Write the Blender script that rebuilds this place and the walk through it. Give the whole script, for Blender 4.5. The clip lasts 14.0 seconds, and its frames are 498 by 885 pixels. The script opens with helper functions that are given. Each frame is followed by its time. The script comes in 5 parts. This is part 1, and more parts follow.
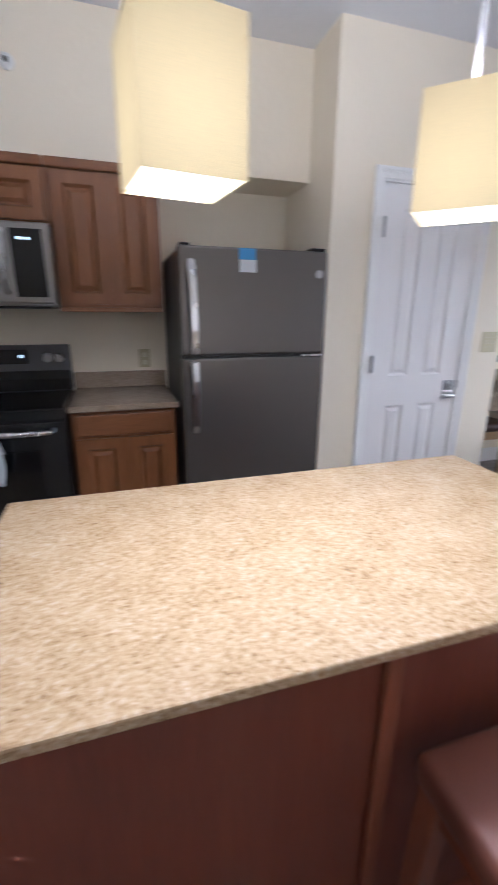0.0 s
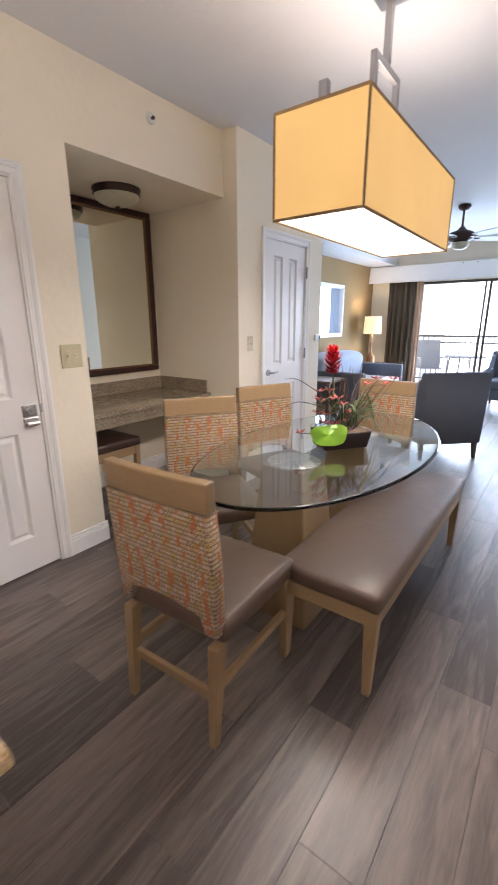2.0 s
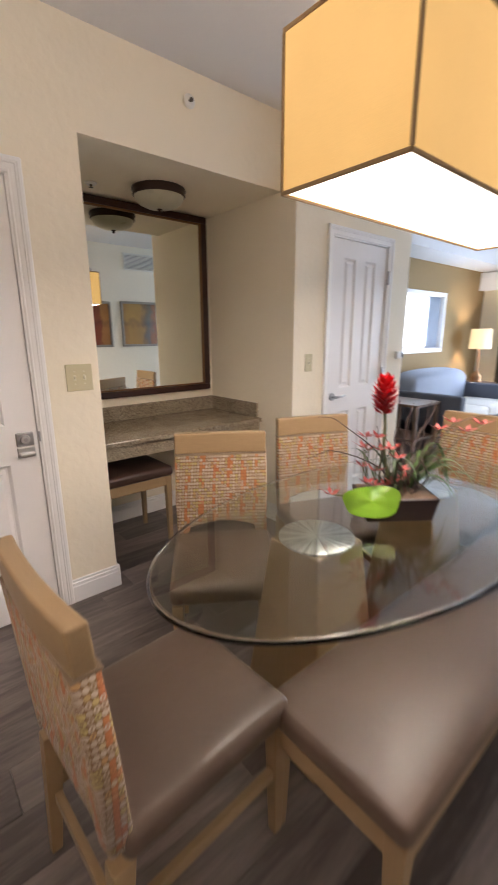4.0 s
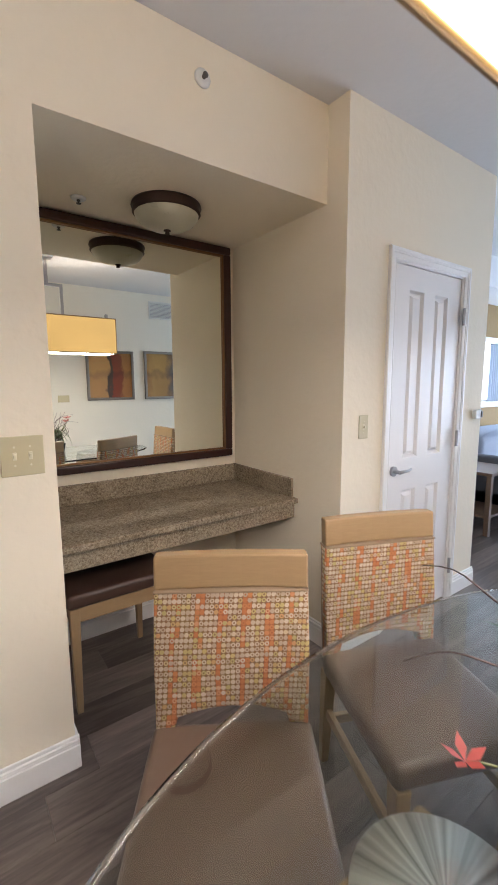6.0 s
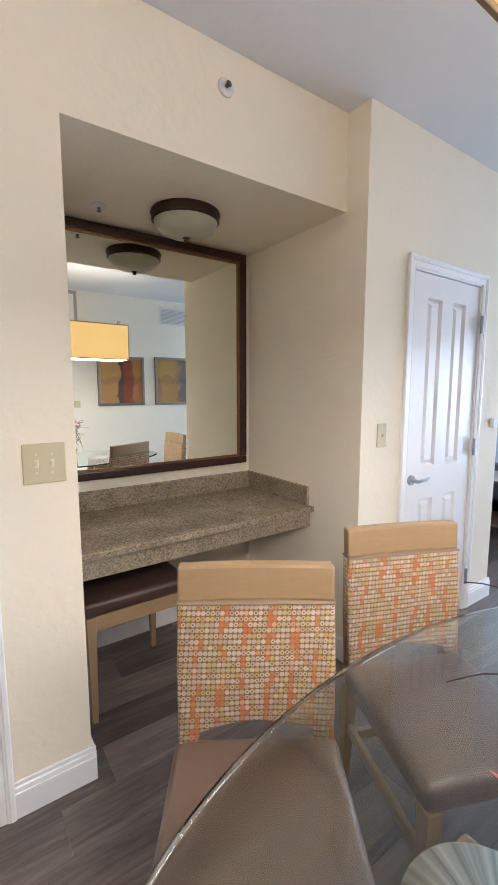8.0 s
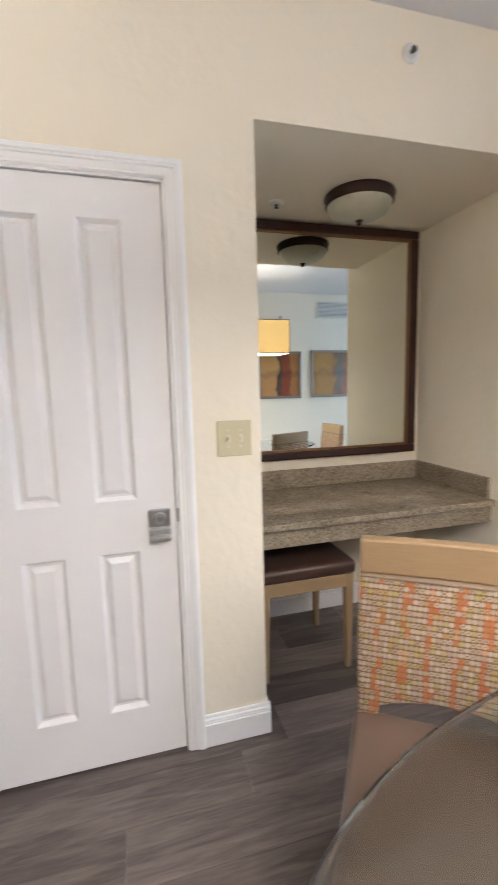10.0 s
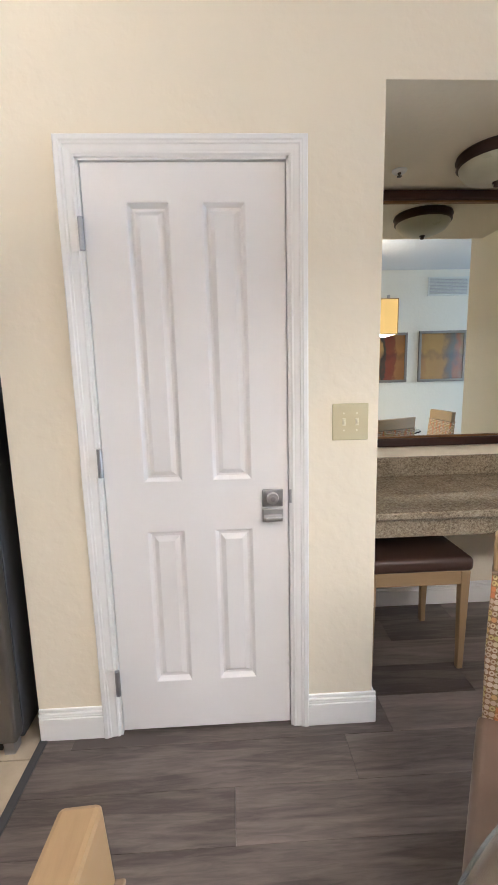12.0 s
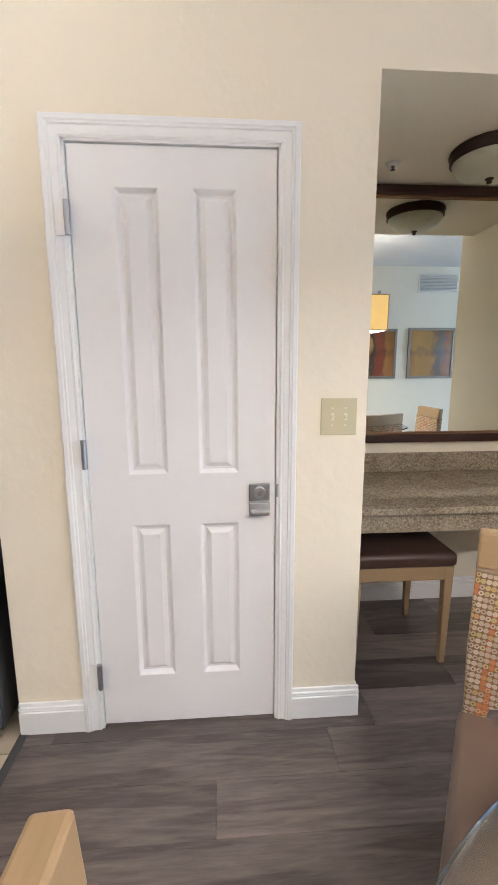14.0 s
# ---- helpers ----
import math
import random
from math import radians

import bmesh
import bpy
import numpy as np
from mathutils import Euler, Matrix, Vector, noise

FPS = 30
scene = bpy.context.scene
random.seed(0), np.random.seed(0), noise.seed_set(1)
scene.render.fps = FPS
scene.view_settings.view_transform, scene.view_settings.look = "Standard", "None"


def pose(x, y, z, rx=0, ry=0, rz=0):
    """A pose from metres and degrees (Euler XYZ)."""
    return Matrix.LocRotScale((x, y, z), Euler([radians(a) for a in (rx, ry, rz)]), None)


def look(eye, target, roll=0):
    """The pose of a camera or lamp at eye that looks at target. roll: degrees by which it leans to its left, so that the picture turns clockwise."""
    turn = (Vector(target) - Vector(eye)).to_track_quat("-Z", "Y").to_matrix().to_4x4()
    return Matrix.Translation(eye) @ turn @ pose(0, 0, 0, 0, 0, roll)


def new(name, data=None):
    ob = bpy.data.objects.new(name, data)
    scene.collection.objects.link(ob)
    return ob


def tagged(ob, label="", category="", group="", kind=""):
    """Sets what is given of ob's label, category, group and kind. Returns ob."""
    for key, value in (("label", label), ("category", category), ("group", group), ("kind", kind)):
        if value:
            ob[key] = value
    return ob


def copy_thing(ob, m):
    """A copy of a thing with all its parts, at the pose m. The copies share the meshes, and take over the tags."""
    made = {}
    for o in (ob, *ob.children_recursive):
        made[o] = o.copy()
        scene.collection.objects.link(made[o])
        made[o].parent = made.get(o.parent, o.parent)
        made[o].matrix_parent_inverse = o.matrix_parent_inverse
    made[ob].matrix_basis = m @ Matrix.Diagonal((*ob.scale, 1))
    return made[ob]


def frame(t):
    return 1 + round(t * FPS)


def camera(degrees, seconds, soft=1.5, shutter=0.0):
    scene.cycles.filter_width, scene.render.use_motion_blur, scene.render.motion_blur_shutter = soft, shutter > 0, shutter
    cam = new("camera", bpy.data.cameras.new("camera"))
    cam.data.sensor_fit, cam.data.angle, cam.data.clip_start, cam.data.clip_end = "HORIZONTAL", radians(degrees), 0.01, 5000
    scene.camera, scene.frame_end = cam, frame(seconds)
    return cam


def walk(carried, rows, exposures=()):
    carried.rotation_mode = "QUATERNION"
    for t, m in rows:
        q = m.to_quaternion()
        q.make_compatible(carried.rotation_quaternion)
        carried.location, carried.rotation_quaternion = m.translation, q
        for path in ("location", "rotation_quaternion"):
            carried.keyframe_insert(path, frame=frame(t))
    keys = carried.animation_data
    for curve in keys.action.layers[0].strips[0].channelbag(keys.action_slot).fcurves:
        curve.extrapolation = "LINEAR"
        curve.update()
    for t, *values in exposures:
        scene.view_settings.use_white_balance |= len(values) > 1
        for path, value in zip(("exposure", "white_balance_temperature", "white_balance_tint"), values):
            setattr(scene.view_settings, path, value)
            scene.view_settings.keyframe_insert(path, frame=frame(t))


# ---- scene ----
cam = camera(61.1, 14.0, shutter=0.5)
PATH = [
    (0, (0.093, 0.097, 1.359), (0.663, 1.923, 0.774), 0.4),
    (0.3, (0.191, 0.091, 1.352), (1.014, 1.818, 0.769), 0.4),
    (0.6, (0.332, 0.088, 1.358), (1.357, 1.703, 0.776), 0.2),
    (1, (0.541, 0.088, 1.364), (1.778, 1.55, 0.788), -0.2),
    (1.5, (0.83, 0.074, 1.35), (2.278, 1.327, 0.772), -0.0),
    (2, (1.06, 0.066, 1.372), (2.603, 1.214, 0.823), -0.3),
    (2.5, (1.15, 0.023, 1.37), (2.716, 1.154, 0.852), -0.8),
    (3, (1.266, -0.017, 1.348), (2.8, 1.142, 0.797), -1.3),
    (3.5, (1.484, 0.028, 1.347), (2.928, 1.311, 0.825), -1.1),
    (4, (1.698, 0.185, 1.394), (2.949, 1.664, 0.897), -0.3),
    (4.2, (1.788, 0.24, 1.402), (2.979, 1.774, 0.924), 0.1),
    (6.5, (2.237, 0.845, 1.422), (3.393, 2.457, 1.171), -0.4),
    (7, (2.22, 0.843, 1.428), (3.376, 2.456, 1.182), -0.1),
    (9.3, (2.156, 0.835, 1.4), (3.1, 2.579, 1.146), -0.3),
    (9.5, (2.148, 0.833, 1.392), (2.988, 2.63, 1.134), -0.5),
    (10, (2.073, 0.842, 1.368), (2.584, 2.759, 1.115), -1.5),
    (10.5, (2.014, 0.827, 1.365), (2.252, 2.795, 1.097), -1.9),
    (11, (2.003, 0.837, 1.37), (2.096, 2.814, 1.087), -1.9),
    (11.5, (1.994, 0.851, 1.36), (2.065, 2.827, 1.059), -1.7),
    (12, (1.993, 0.859, 1.362), (2.076, 2.833, 1.047), -1.4),
    (12.5, (2.003, 0.866, 1.357), (2.11, 2.834, 1.016), -0.9),
    (13, (2.012, 0.871, 1.361), (2.146, 2.836, 1.014), -0.7),
    (13.5, (2.001, 0.879, 1.356), (2.135, 2.846, 1.016), -0.5),
    (14, (1.998, 0.875, 1.359), (2.134, 2.841, 1.013), -0.2),
]
EXPOSURES = [(0.0, 1.28, 5050, 16), (0.6, 1.25, 5200, 17), (1.0, 1.25, 5450, 18), (1.5, 1.3, 5700, 18), (2.0, 1.33, 6200, 19), (3.0, 1.3, 6550, 19), (4.2, 1.3, 6550, 19), (6.5, 1.55, 6000, 16), (9.3, 1.76, 5800, 14), (10.5, 1.74, 5800, 13), (12.0, 1.74, 5800, 13), (14.0, 1.74, 5800, 13)]
walk(cam, [(t, look(eye, target, roll)) for t, eye, target, roll in PATH], EXPOSURES)


# ---------------------------------------------------------------- world, sun, light
world = bpy.data.worlds.new("sky")
scene.world = world
world.use_nodes = True
wn = world.node_tree
sky = wn.nodes.new("ShaderNodeTexSky")
sky.sky_type = "NISHITA"
sky.sun_disc = False
sky.sun_elevation = radians(55)
sky.sun_rotation = radians(250)
wn.links.new(sky.outputs[0], wn.nodes["Background"].inputs[0])
wn.nodes["Background"].inputs[1].default_value = 0.1


def sun_lamp(strength, angle, elevation, azimuth):
    data = bpy.data.lights.new("sun", "SUN")
    data.energy, data.angle, data.color = strength, radians(angle), (1.0, 0.95, 0.88)
    ob = new("sun", data)
    ob.matrix_world = pose(0, 0, 12, 90 - elevation, 0, azimuth)
    return tagged(ob, kind="structure")


sun_lamp(1.2, 10, 55, -110)


def area_lamp(name, x, y, z, sx, sy, power, colour, rx=0, ry=0, rz=0):
    data = bpy.data.lights.new(name, "AREA")
    data.shape, data.size, data.size_y = "RECTANGLE", sx, sy
    data.energy, data.color = power, colour
    ob = new(name, data)
    ob.matrix_world = pose(x, y, z, rx, ry, rz)
    return tagged(ob, kind="structure")


WARM = (1.0, 0.90, 0.76)
DINING_DOWN, DINING_UP, PENDANT_DOWN, PENDANT_FILL, SKY_GLOW = 10.0, 3.0, 2.0, 6.8, 1.9
DAYLIGHT = (0.60, 0.80, 1.0)
BALCONY_DAY, WINDOW_DAY = 72.0, 6.0

# ---------------------------------------------------------------- materials


def node(nt, kind, **inputs):
    n = nt.nodes.new("ShaderNode" + kind)
    for key, value in inputs.items():
        key = int(key[1:]) if key[0] == "i" and key[1:].isdigit() else key.replace("_", " ")
        if isinstance(value, bpy.types.NodeSocket):
            nt.links.new(value, n.inputs[key])
        else:
            n.inputs[key].default_value = value
    return n


def calc(nt, op, a, b=0.0, c=0.0):
    n = nt.nodes.new("ShaderNodeMath")
    n.operation = op
    for i, v in enumerate((a, b, c)):
        if isinstance(v, bpy.types.NodeSocket):
            nt.links.new(v, n.inputs[i])
        else:
            n.inputs[i].default_value = v
    return n.outputs[0]


def blend(nt, factor, a, b):
    n = nt.nodes.new("ShaderNodeMix")
    n.data_type = "RGBA"
    for i, v in ((0, factor), (6, a), (7, b)):
        if isinstance(v, bpy.types.NodeSocket):
            nt.links.new(v, n.inputs[i])
        else:
            n.inputs[i].default_value = (*v, 1) if i > 0 and len(v) == 3 else v
    return n.outputs[2]


def ramp(nt, factor, *stops):
    n = nt.nodes.new("ShaderNodeValToRGB")
    nt.links.new(factor, n.inputs[0])
    e = n.color_ramp.elements
    while len(e) < len(stops):
        e.new(0.5)
    for k, (p, c) in zip(e, stops):
        k.position, k.color = p, (*c, 1)
    return n.outputs[0]


def begin(name):
    m = bpy.data.materials.new(name)
    m.use_nodes = True
    nt = m.node_tree
    return m, nt, nt.nodes["Principled BSDF"]


def coords(nt, scale=(1, 1, 1), shift=None):
    t = nt.nodes.new("ShaderNodeTexCoord").outputs["Object"]
    mp = nt.nodes.new("ShaderNodeMapping")
    mp.inputs["Scale"].default_value = scale
    nt.links.new(t, mp.inputs[0])
    if shift is not None:
        nt.links.new(shift, mp.inputs[1])
    return mp.outputs[0]


def bumped(nt, p, height, strength, distance=0.002):
    b = node(nt, "Bump", Strength=strength, Distance=distance, Height=height)
    nt.links.new(b.outputs[0], p.inputs["Normal"])


def surface(name, colour, rough=0.5, metal=0.0, fine=(60, 0.06), broad=(2.5, 0.08), bump=0.1, distance=0.001, coat=0.0, creases=0.0):
    """Plain paint, metal, leather or plastic: two scales of variation and fine relief."""
    m, nt, p = begin(name)
    c = coords(nt)
    n1 = node(nt, "TexNoise", Vector=c, Scale=fine[0], Detail=4.0).outputs[0]
    n2 = node(nt, "TexNoise", Vector=c, Scale=broad[0], Detail=3.0).outputs[0]
    k = calc(nt, "ADD", calc(nt, "MULTIPLY_ADD", n1, fine[1], 1 - fine[1] / 2), calc(nt, "MULTIPLY_ADD", n2, broad[1], -broad[1] / 2))
    v = nt.nodes.new("ShaderNodeVectorMath")
    v.operation = "SCALE"
    v.inputs[0].default_value = colour
    nt.links.new(k, v.inputs["Scale"])
    nt.links.new(v.outputs[0], p.inputs["Base Color"])
    nt.links.new(calc(nt, "MULTIPLY_ADD", n2, 0.16, rough - 0.08), p.inputs["Roughness"])
    p.inputs["Metallic"].default_value = metal
    p.inputs["Coat Weight"].default_value = coat
    if creases:
        long_ = node(nt, "TexNoise", Vector=coords(nt, (3, 5, 3)), Scale=2.2, Detail=2.0, Distortion=0.8).outputs[0]
        bumped(nt, p, calc(nt, "POWER", long_, 2.0), creases, 0.012)
    elif bump:
        bumped(nt, p, n1, bump, distance)
    return m


def wood(name, dark, light, along="x", rough=0.4, grain=9.0, per_piece=False, bump=0.12, coat=0.0):
    """Wood with the grain along one axis; per_piece shifts the figure from piece to piece."""
    m, nt, p = begin(name)
    s = {"x": (0.9, 9, 9), "y": (9, 0.9, 9), "z": (9, 9, 0.9)}[along]
    rnd = nt.nodes.new("ShaderNodeObjectInfo").outputs["Random"]
    shift = None
    if per_piece:
        shift = node(nt, "CombineXYZ", X=calc(nt, "MULTIPLY", rnd, 37.0), Y=calc(nt, "MULTIPLY", rnd, 91.0), Z=calc(nt, "MULTIPLY", rnd, 13.0)).outputs[0]
    c = coords(nt, s, shift)
    warp = node(nt, "TexNoise", Vector=c, Scale=0.7, Detail=3.0, Distortion=0.6).outputs[0]
    lines = node(nt, "TexNoise", Vector=c, Scale=grain, Detail=6.0, Roughness=0.65, Distortion=0.8).outputs[0]
    f = calc(nt, "ADD", calc(nt, "MULTIPLY", warp, 0.44 if per_piece else 0.6), calc(nt, "MULTIPLY", lines, 0.40 if per_piece else 0.45))
    if per_piece:
        rings = calc(nt, "SINE", calc(nt, "MULTIPLY", warp, 48.0))
        f = calc(nt, "ADD", f, calc(nt, "MULTIPLY", rings, 0.045))
    if per_piece:
        f = calc(nt, "ADD", f, calc(nt, "MULTIPLY_ADD", rnd, 0.26, -0.11))
    col = ramp(nt, f, (0.3, dark), (0.72, light))
    nt.links.new(col, p.inputs["Base Color"])
    nt.links.new(calc(nt, "MULTIPLY_ADD", lines, 0.2, rough - 0.1), p.inputs["Roughness"])
    p.inputs["Coat Weight"].default_value = coat
    bumped(nt, p, lines, bump, 0.001)
    return m


def plaster(name, colour, strength=0.35):
    """Painted wall with a soft knock-down texture."""
    m, nt, p = begin(name)
    c = coords(nt)
    n1 = node(nt, "TexNoise", Vector=c, Scale=26.0, Detail=3.0, Roughness=0.5).outputs[0]
    n2 = node(nt, "TexNoise", Vector=c, Scale=1.3, Detail=3.0).outputs[0]
    knock = ramp(nt, n1, (0.42, (0, 0, 0)), (0.62, (1, 1, 1)))
    k = calc(nt, "MULTIPLY_ADD", n2, 0.07, 0.965)
    v = nt.nodes.new("ShaderNodeVectorMath")
    v.operation = "SCALE"
    v.inputs[0].default_value = colour
    nt.links.new(k, v.inputs["Scale"])
    nt.links.new(v.outputs[0], p.inputs["Base Color"])
    p.inputs["Roughness"].default_value = 0.75
    p.inputs["Specular IOR Level"].default_value = 0.3
    bumped(nt, p, knock, strength, 0.0015)
    return m


def granite(name, stops, scale, rough):
    m, nt, p = begin(name)
    c = coords(nt)
    n = node(nt, "TexNoise", Vector=c, Scale=scale, Detail=5.0, Roughness=0.75).outputs[0]
    v = node(nt, "TexVoronoi", Vector=c, Scale=scale * 2.2).outputs["Color"]
    sep = nt.nodes.new("ShaderNodeSeparateColor")
    nt.links.new(v, sep.inputs[0])
    b = node(nt, "TexNoise", Vector=c, Scale=scale * 0.12, Detail=3.0).outputs[0]
    f = calc(nt, "ADD", calc(nt, "ADD", calc(nt, "MULTIPLY", n, 0.72), calc(nt, "MULTIPLY", sep.outputs[0], 0.14)), calc(nt, "MULTIPLY", b, 0.2))
    nt.links.new(ramp(nt, f, *stops), p.inputs["Base Color"])
    nt.links.new(calc(nt, "MULTIPLY_ADD", n, 0.12, rough - 0.06), p.inputs["Roughness"])
    bumped(nt, p, n, 0.03, 0.0005)
    return m


def woven(name):
    """Upholstery with rows of small pale rings and dots on orange and olive columns."""
    m, nt, p = begin(name)
    t = nt.nodes.new("ShaderNodeTexCoord").outputs["Object"]
    sep = node(nt, "SeparateXYZ", Vector=t)
    u = calc(nt, "DIVIDE", calc(nt, "ADD", sep.outputs["Y"], sep.outputs["X"]), 0.0129)
    w = calc(nt, "DIVIDE", sep.outputs["Z"], 0.0158)
    du = calc(nt, "SUBTRACT", calc(nt, "FRACT", u), 0.5)
    dw = calc(nt, "MULTIPLY", calc(nt, "SUBTRACT", calc(nt, "FRACT", w), 0.5), 1.16)
    r = calc(nt, "SQRT", calc(nt, "ADD", calc(nt, "MULTIPLY", du, du), calc(nt, "MULTIPLY", dw, dw)))
    col, row_ = calc(nt, "FLOOR", u), calc(nt, "FLOOR", w)
    rnd = node(nt, "TexWhiteNoise", Vector=node(nt, "CombineXYZ", X=col, Y=row_, Z=0.0).outputs[0])
    rnd2 = nt.nodes.new("ShaderNodeSeparateColor")
    nt.links.new(rnd.outputs["Color"], rnd2.inputs[0])
    # every fifth column is orange, and spreads to its neighbour in places
    run = node(nt, "TexWhiteNoise", Vector=node(nt, "CombineXYZ", X=col, Y=calc(nt, "FLOOR", calc(nt, "DIVIDE", row_, 2.0)), Z=3.0).outputs[0]).outputs["Value"]
    place = calc(nt, "MODULO", calc(nt, "ADD", col, 500.0), 5.0)
    first = calc(nt, "MULTIPLY", calc(nt, "LESS_THAN", place, 0.5), calc(nt, "LESS_THAN", run, 0.9))
    second = calc(nt, "MULTIPLY", calc(nt, "COMPARE", place, 1.0, 0.4), calc(nt, "LESS_THAN", run, 0.38))
    hot = calc(nt, "MAXIMUM", first, second)
    tone = node(nt, "TexWhiteNoise", Vector=node(nt, "CombineXYZ", X=col, Y=calc(nt, "FLOOR", calc(nt, "DIVIDE", row_, 6.0)), Z=8.0).outputs[0]).outputs["Value"]
    cool_ground = ramp(nt, tone, (0.0, (0.18, 0.098, 0.05)), (0.5, (0.20, 0.106, 0.045)), (1.0, (0.18, 0.116, 0.042)))
    warm_ground = ramp(nt, tone, (0.0, (0.30, 0.085, 0.03)), (0.6, (0.33, 0.11, 0.035)), (1.0, (0.30, 0.13, 0.045)))
    ground = blend(nt, hot, cool_ground, warm_ground)
    cream = ramp(nt, rnd2.outputs[1], (0.0, (0.35, 0.265, 0.195)), (0.74, (0.49, 0.395, 0.31)), (0.82, (0.44, 0.33, 0.13)), (0.93, (0.36, 0.30, 0.13)), (1.0, (0.46, 0.23, 0.10)))
    ember = ramp(nt, rnd2.outputs[1], (0.0, (0.40, 0.13, 0.045)), (0.7, (0.46, 0.17, 0.06)), (1.0, (0.50, 0.30, 0.18)))
    outer = calc(nt, "LESS_THAN", r, 0.485)
    ring = calc(nt, "GREATER_THAN", r, calc(nt, "MULTIPLY", calc(nt, "GREATER_THAN", rnd2.outputs[0], 0.62), 0.2))
    cream = blend(nt, calc(nt, "MULTIPLY", hot, calc(nt, "LESS_THAN", rnd2.outputs[2], 0.72)), cream, ember)
    show = calc(nt, "MULTIPLY", outer, ring)
    nt.links.new(blend(nt, show, ground, cream), p.inputs["Base Color"])
    p.inputs["Roughness"].default_value = 0.85
    p.inputs["Sheen Weight"].default_value = 0.1
    bumped(nt, p, calc(nt, "ADD", show, calc(nt, "MULTIPLY", rnd2.outputs[0], 0.3)), 0.5, 0.001)
    return m


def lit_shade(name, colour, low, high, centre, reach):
    """Linen that emits by itself, imitating a bulb at centre: brightest where the cloth is nearest to it."""
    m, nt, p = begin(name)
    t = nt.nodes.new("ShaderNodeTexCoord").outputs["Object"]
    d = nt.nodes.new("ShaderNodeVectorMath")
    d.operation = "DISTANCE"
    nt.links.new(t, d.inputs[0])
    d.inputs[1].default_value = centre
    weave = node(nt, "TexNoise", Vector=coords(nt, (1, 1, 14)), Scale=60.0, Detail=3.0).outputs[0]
    # the bulb's hot spot is put into the emission as a falloff from centre
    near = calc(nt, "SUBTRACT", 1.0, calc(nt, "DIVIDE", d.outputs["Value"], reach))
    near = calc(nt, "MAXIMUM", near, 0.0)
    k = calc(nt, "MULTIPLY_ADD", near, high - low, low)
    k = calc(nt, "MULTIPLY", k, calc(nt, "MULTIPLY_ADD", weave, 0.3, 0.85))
    p.inputs["Base Color"].default_value = (0.6, 0.5, 0.33, 1)
    p.inputs["Roughness"].default_value = 0.85
    p.inputs["Emission Color"].default_value = (*colour, 1)
    nt.links.new(k, p.inputs["Emission Strength"])
    bumped(nt, p, weave, 0.3, 0.001)
    return m


def spun(name):
    """Steel polished in circles; the fan of shine round its middle is painted into its colour."""
    m, nt, p = begin(name)
    t = nt.nodes.new("ShaderNodeTexCoord").outputs["Object"]
    sep = node(nt, "SeparateXYZ", Vector=t)
    a = calc(nt, "ARCTAN2", sep.outputs["Y"], sep.outputs["X"])
    r = calc(nt, "SQRT", calc(nt, "ADD", calc(nt, "MULTIPLY", sep.outputs["X"], sep.outputs["X"]), calc(nt, "MULTIPLY", sep.outputs["Y"], sep.outputs["Y"])))
    painted_shine = node(nt, "TexNoise", Vector=node(nt, "CombineXYZ", X=calc(nt, "SINE", a), Y=calc(nt, "COSINE", a), Z=0.0).outputs[0], Scale=7.0, Detail=2.0).outputs[0]
    turn = node(nt, "TexNoise", Vector=node(nt, "CombineXYZ", X=calc(nt, "MULTIPLY", r, 900.0), Y=0.0, Z=0.0).outputs[0], Scale=1.0, Detail=2.0).outputs[0]
    # light and dark sectors imitate the disc's radial reflection in the base colour
    nt.links.new(ramp(nt, painted_shine, (0.35, (0.30, 0.29, 0.27)), (0.65, (0.78, 0.77, 0.74))), p.inputs["Base Color"])
    p.inputs["Metallic"].default_value = 1.0
    p.inputs["Roughness"].default_value = 0.32
    bumped(nt, p, turn, 0.25, 0.0006)
    return m


def glowing(name, colour, strength, base=(0.8, 0.8, 0.8), fine=0.0):
    m, nt, p = begin(name)
    p.inputs["Base Color"].default_value = (*base, 1)
    p.inputs["Roughness"].default_value = 0.8
    p.inputs["Emission Strength"].default_value = strength
    p.inputs["Emission Color"].default_value = (*colour, 1)
    if fine:
        c = coords(nt, (1, 1, 1))
        a = node(nt, "TexNoise", Vector=coords(nt, (1, 1, 12)), Scale=45.0, Detail=3.0).outputs[0]
        b = node(nt, "TexNoise", Vector=c, Scale=4.0, Detail=3.0).outputs[0]
        k = calc(nt, "ADD", calc(nt, "MULTIPLY", a, fine), calc(nt, "MULTIPLY_ADD", b, fine * 2, 1 - fine * 1.5))
        nt.links.new(calc(nt, "MULTIPLY", k, strength), p.inputs["Emission Strength"])
        bumped(nt, p, a, 0.3, 0.001)
    return m


def glass(name, colour=(1, 1, 1), rough=0.0):
    m, nt, p = begin(name)
    p.inputs["Base Color"].default_value = (*colour, 1)
    p.inputs["Transmission Weight"].default_value = 1.0
    p.inputs["Roughness"].default_value = rough
    p.inputs["IOR"].default_value = 1.45
    return m


def tile_mat(name, dark, light):
    m, nt, p = begin(name)
    rnd = nt.nodes.new("ShaderNodeObjectInfo").outputs["Random"]
    n = node(nt, "TexNoise", Vector=coords(nt, (1, 1, 1), node(nt, "CombineXYZ", X=calc(nt, "MULTIPLY", rnd, 40.0)).outputs[0]), Scale=9.0, Detail=4.0).outputs[0]
    nt.links.new(ramp(nt, calc(nt, "ADD", n, calc(nt, "MULTIPLY_ADD", rnd, 0.2, -0.1)), (0.3, dark), (0.7, light)), p.inputs["Base Color"])
    p.inputs["Roughness"].default_value = 0.4
    bumped(nt, p, n, 0.06)
    return m


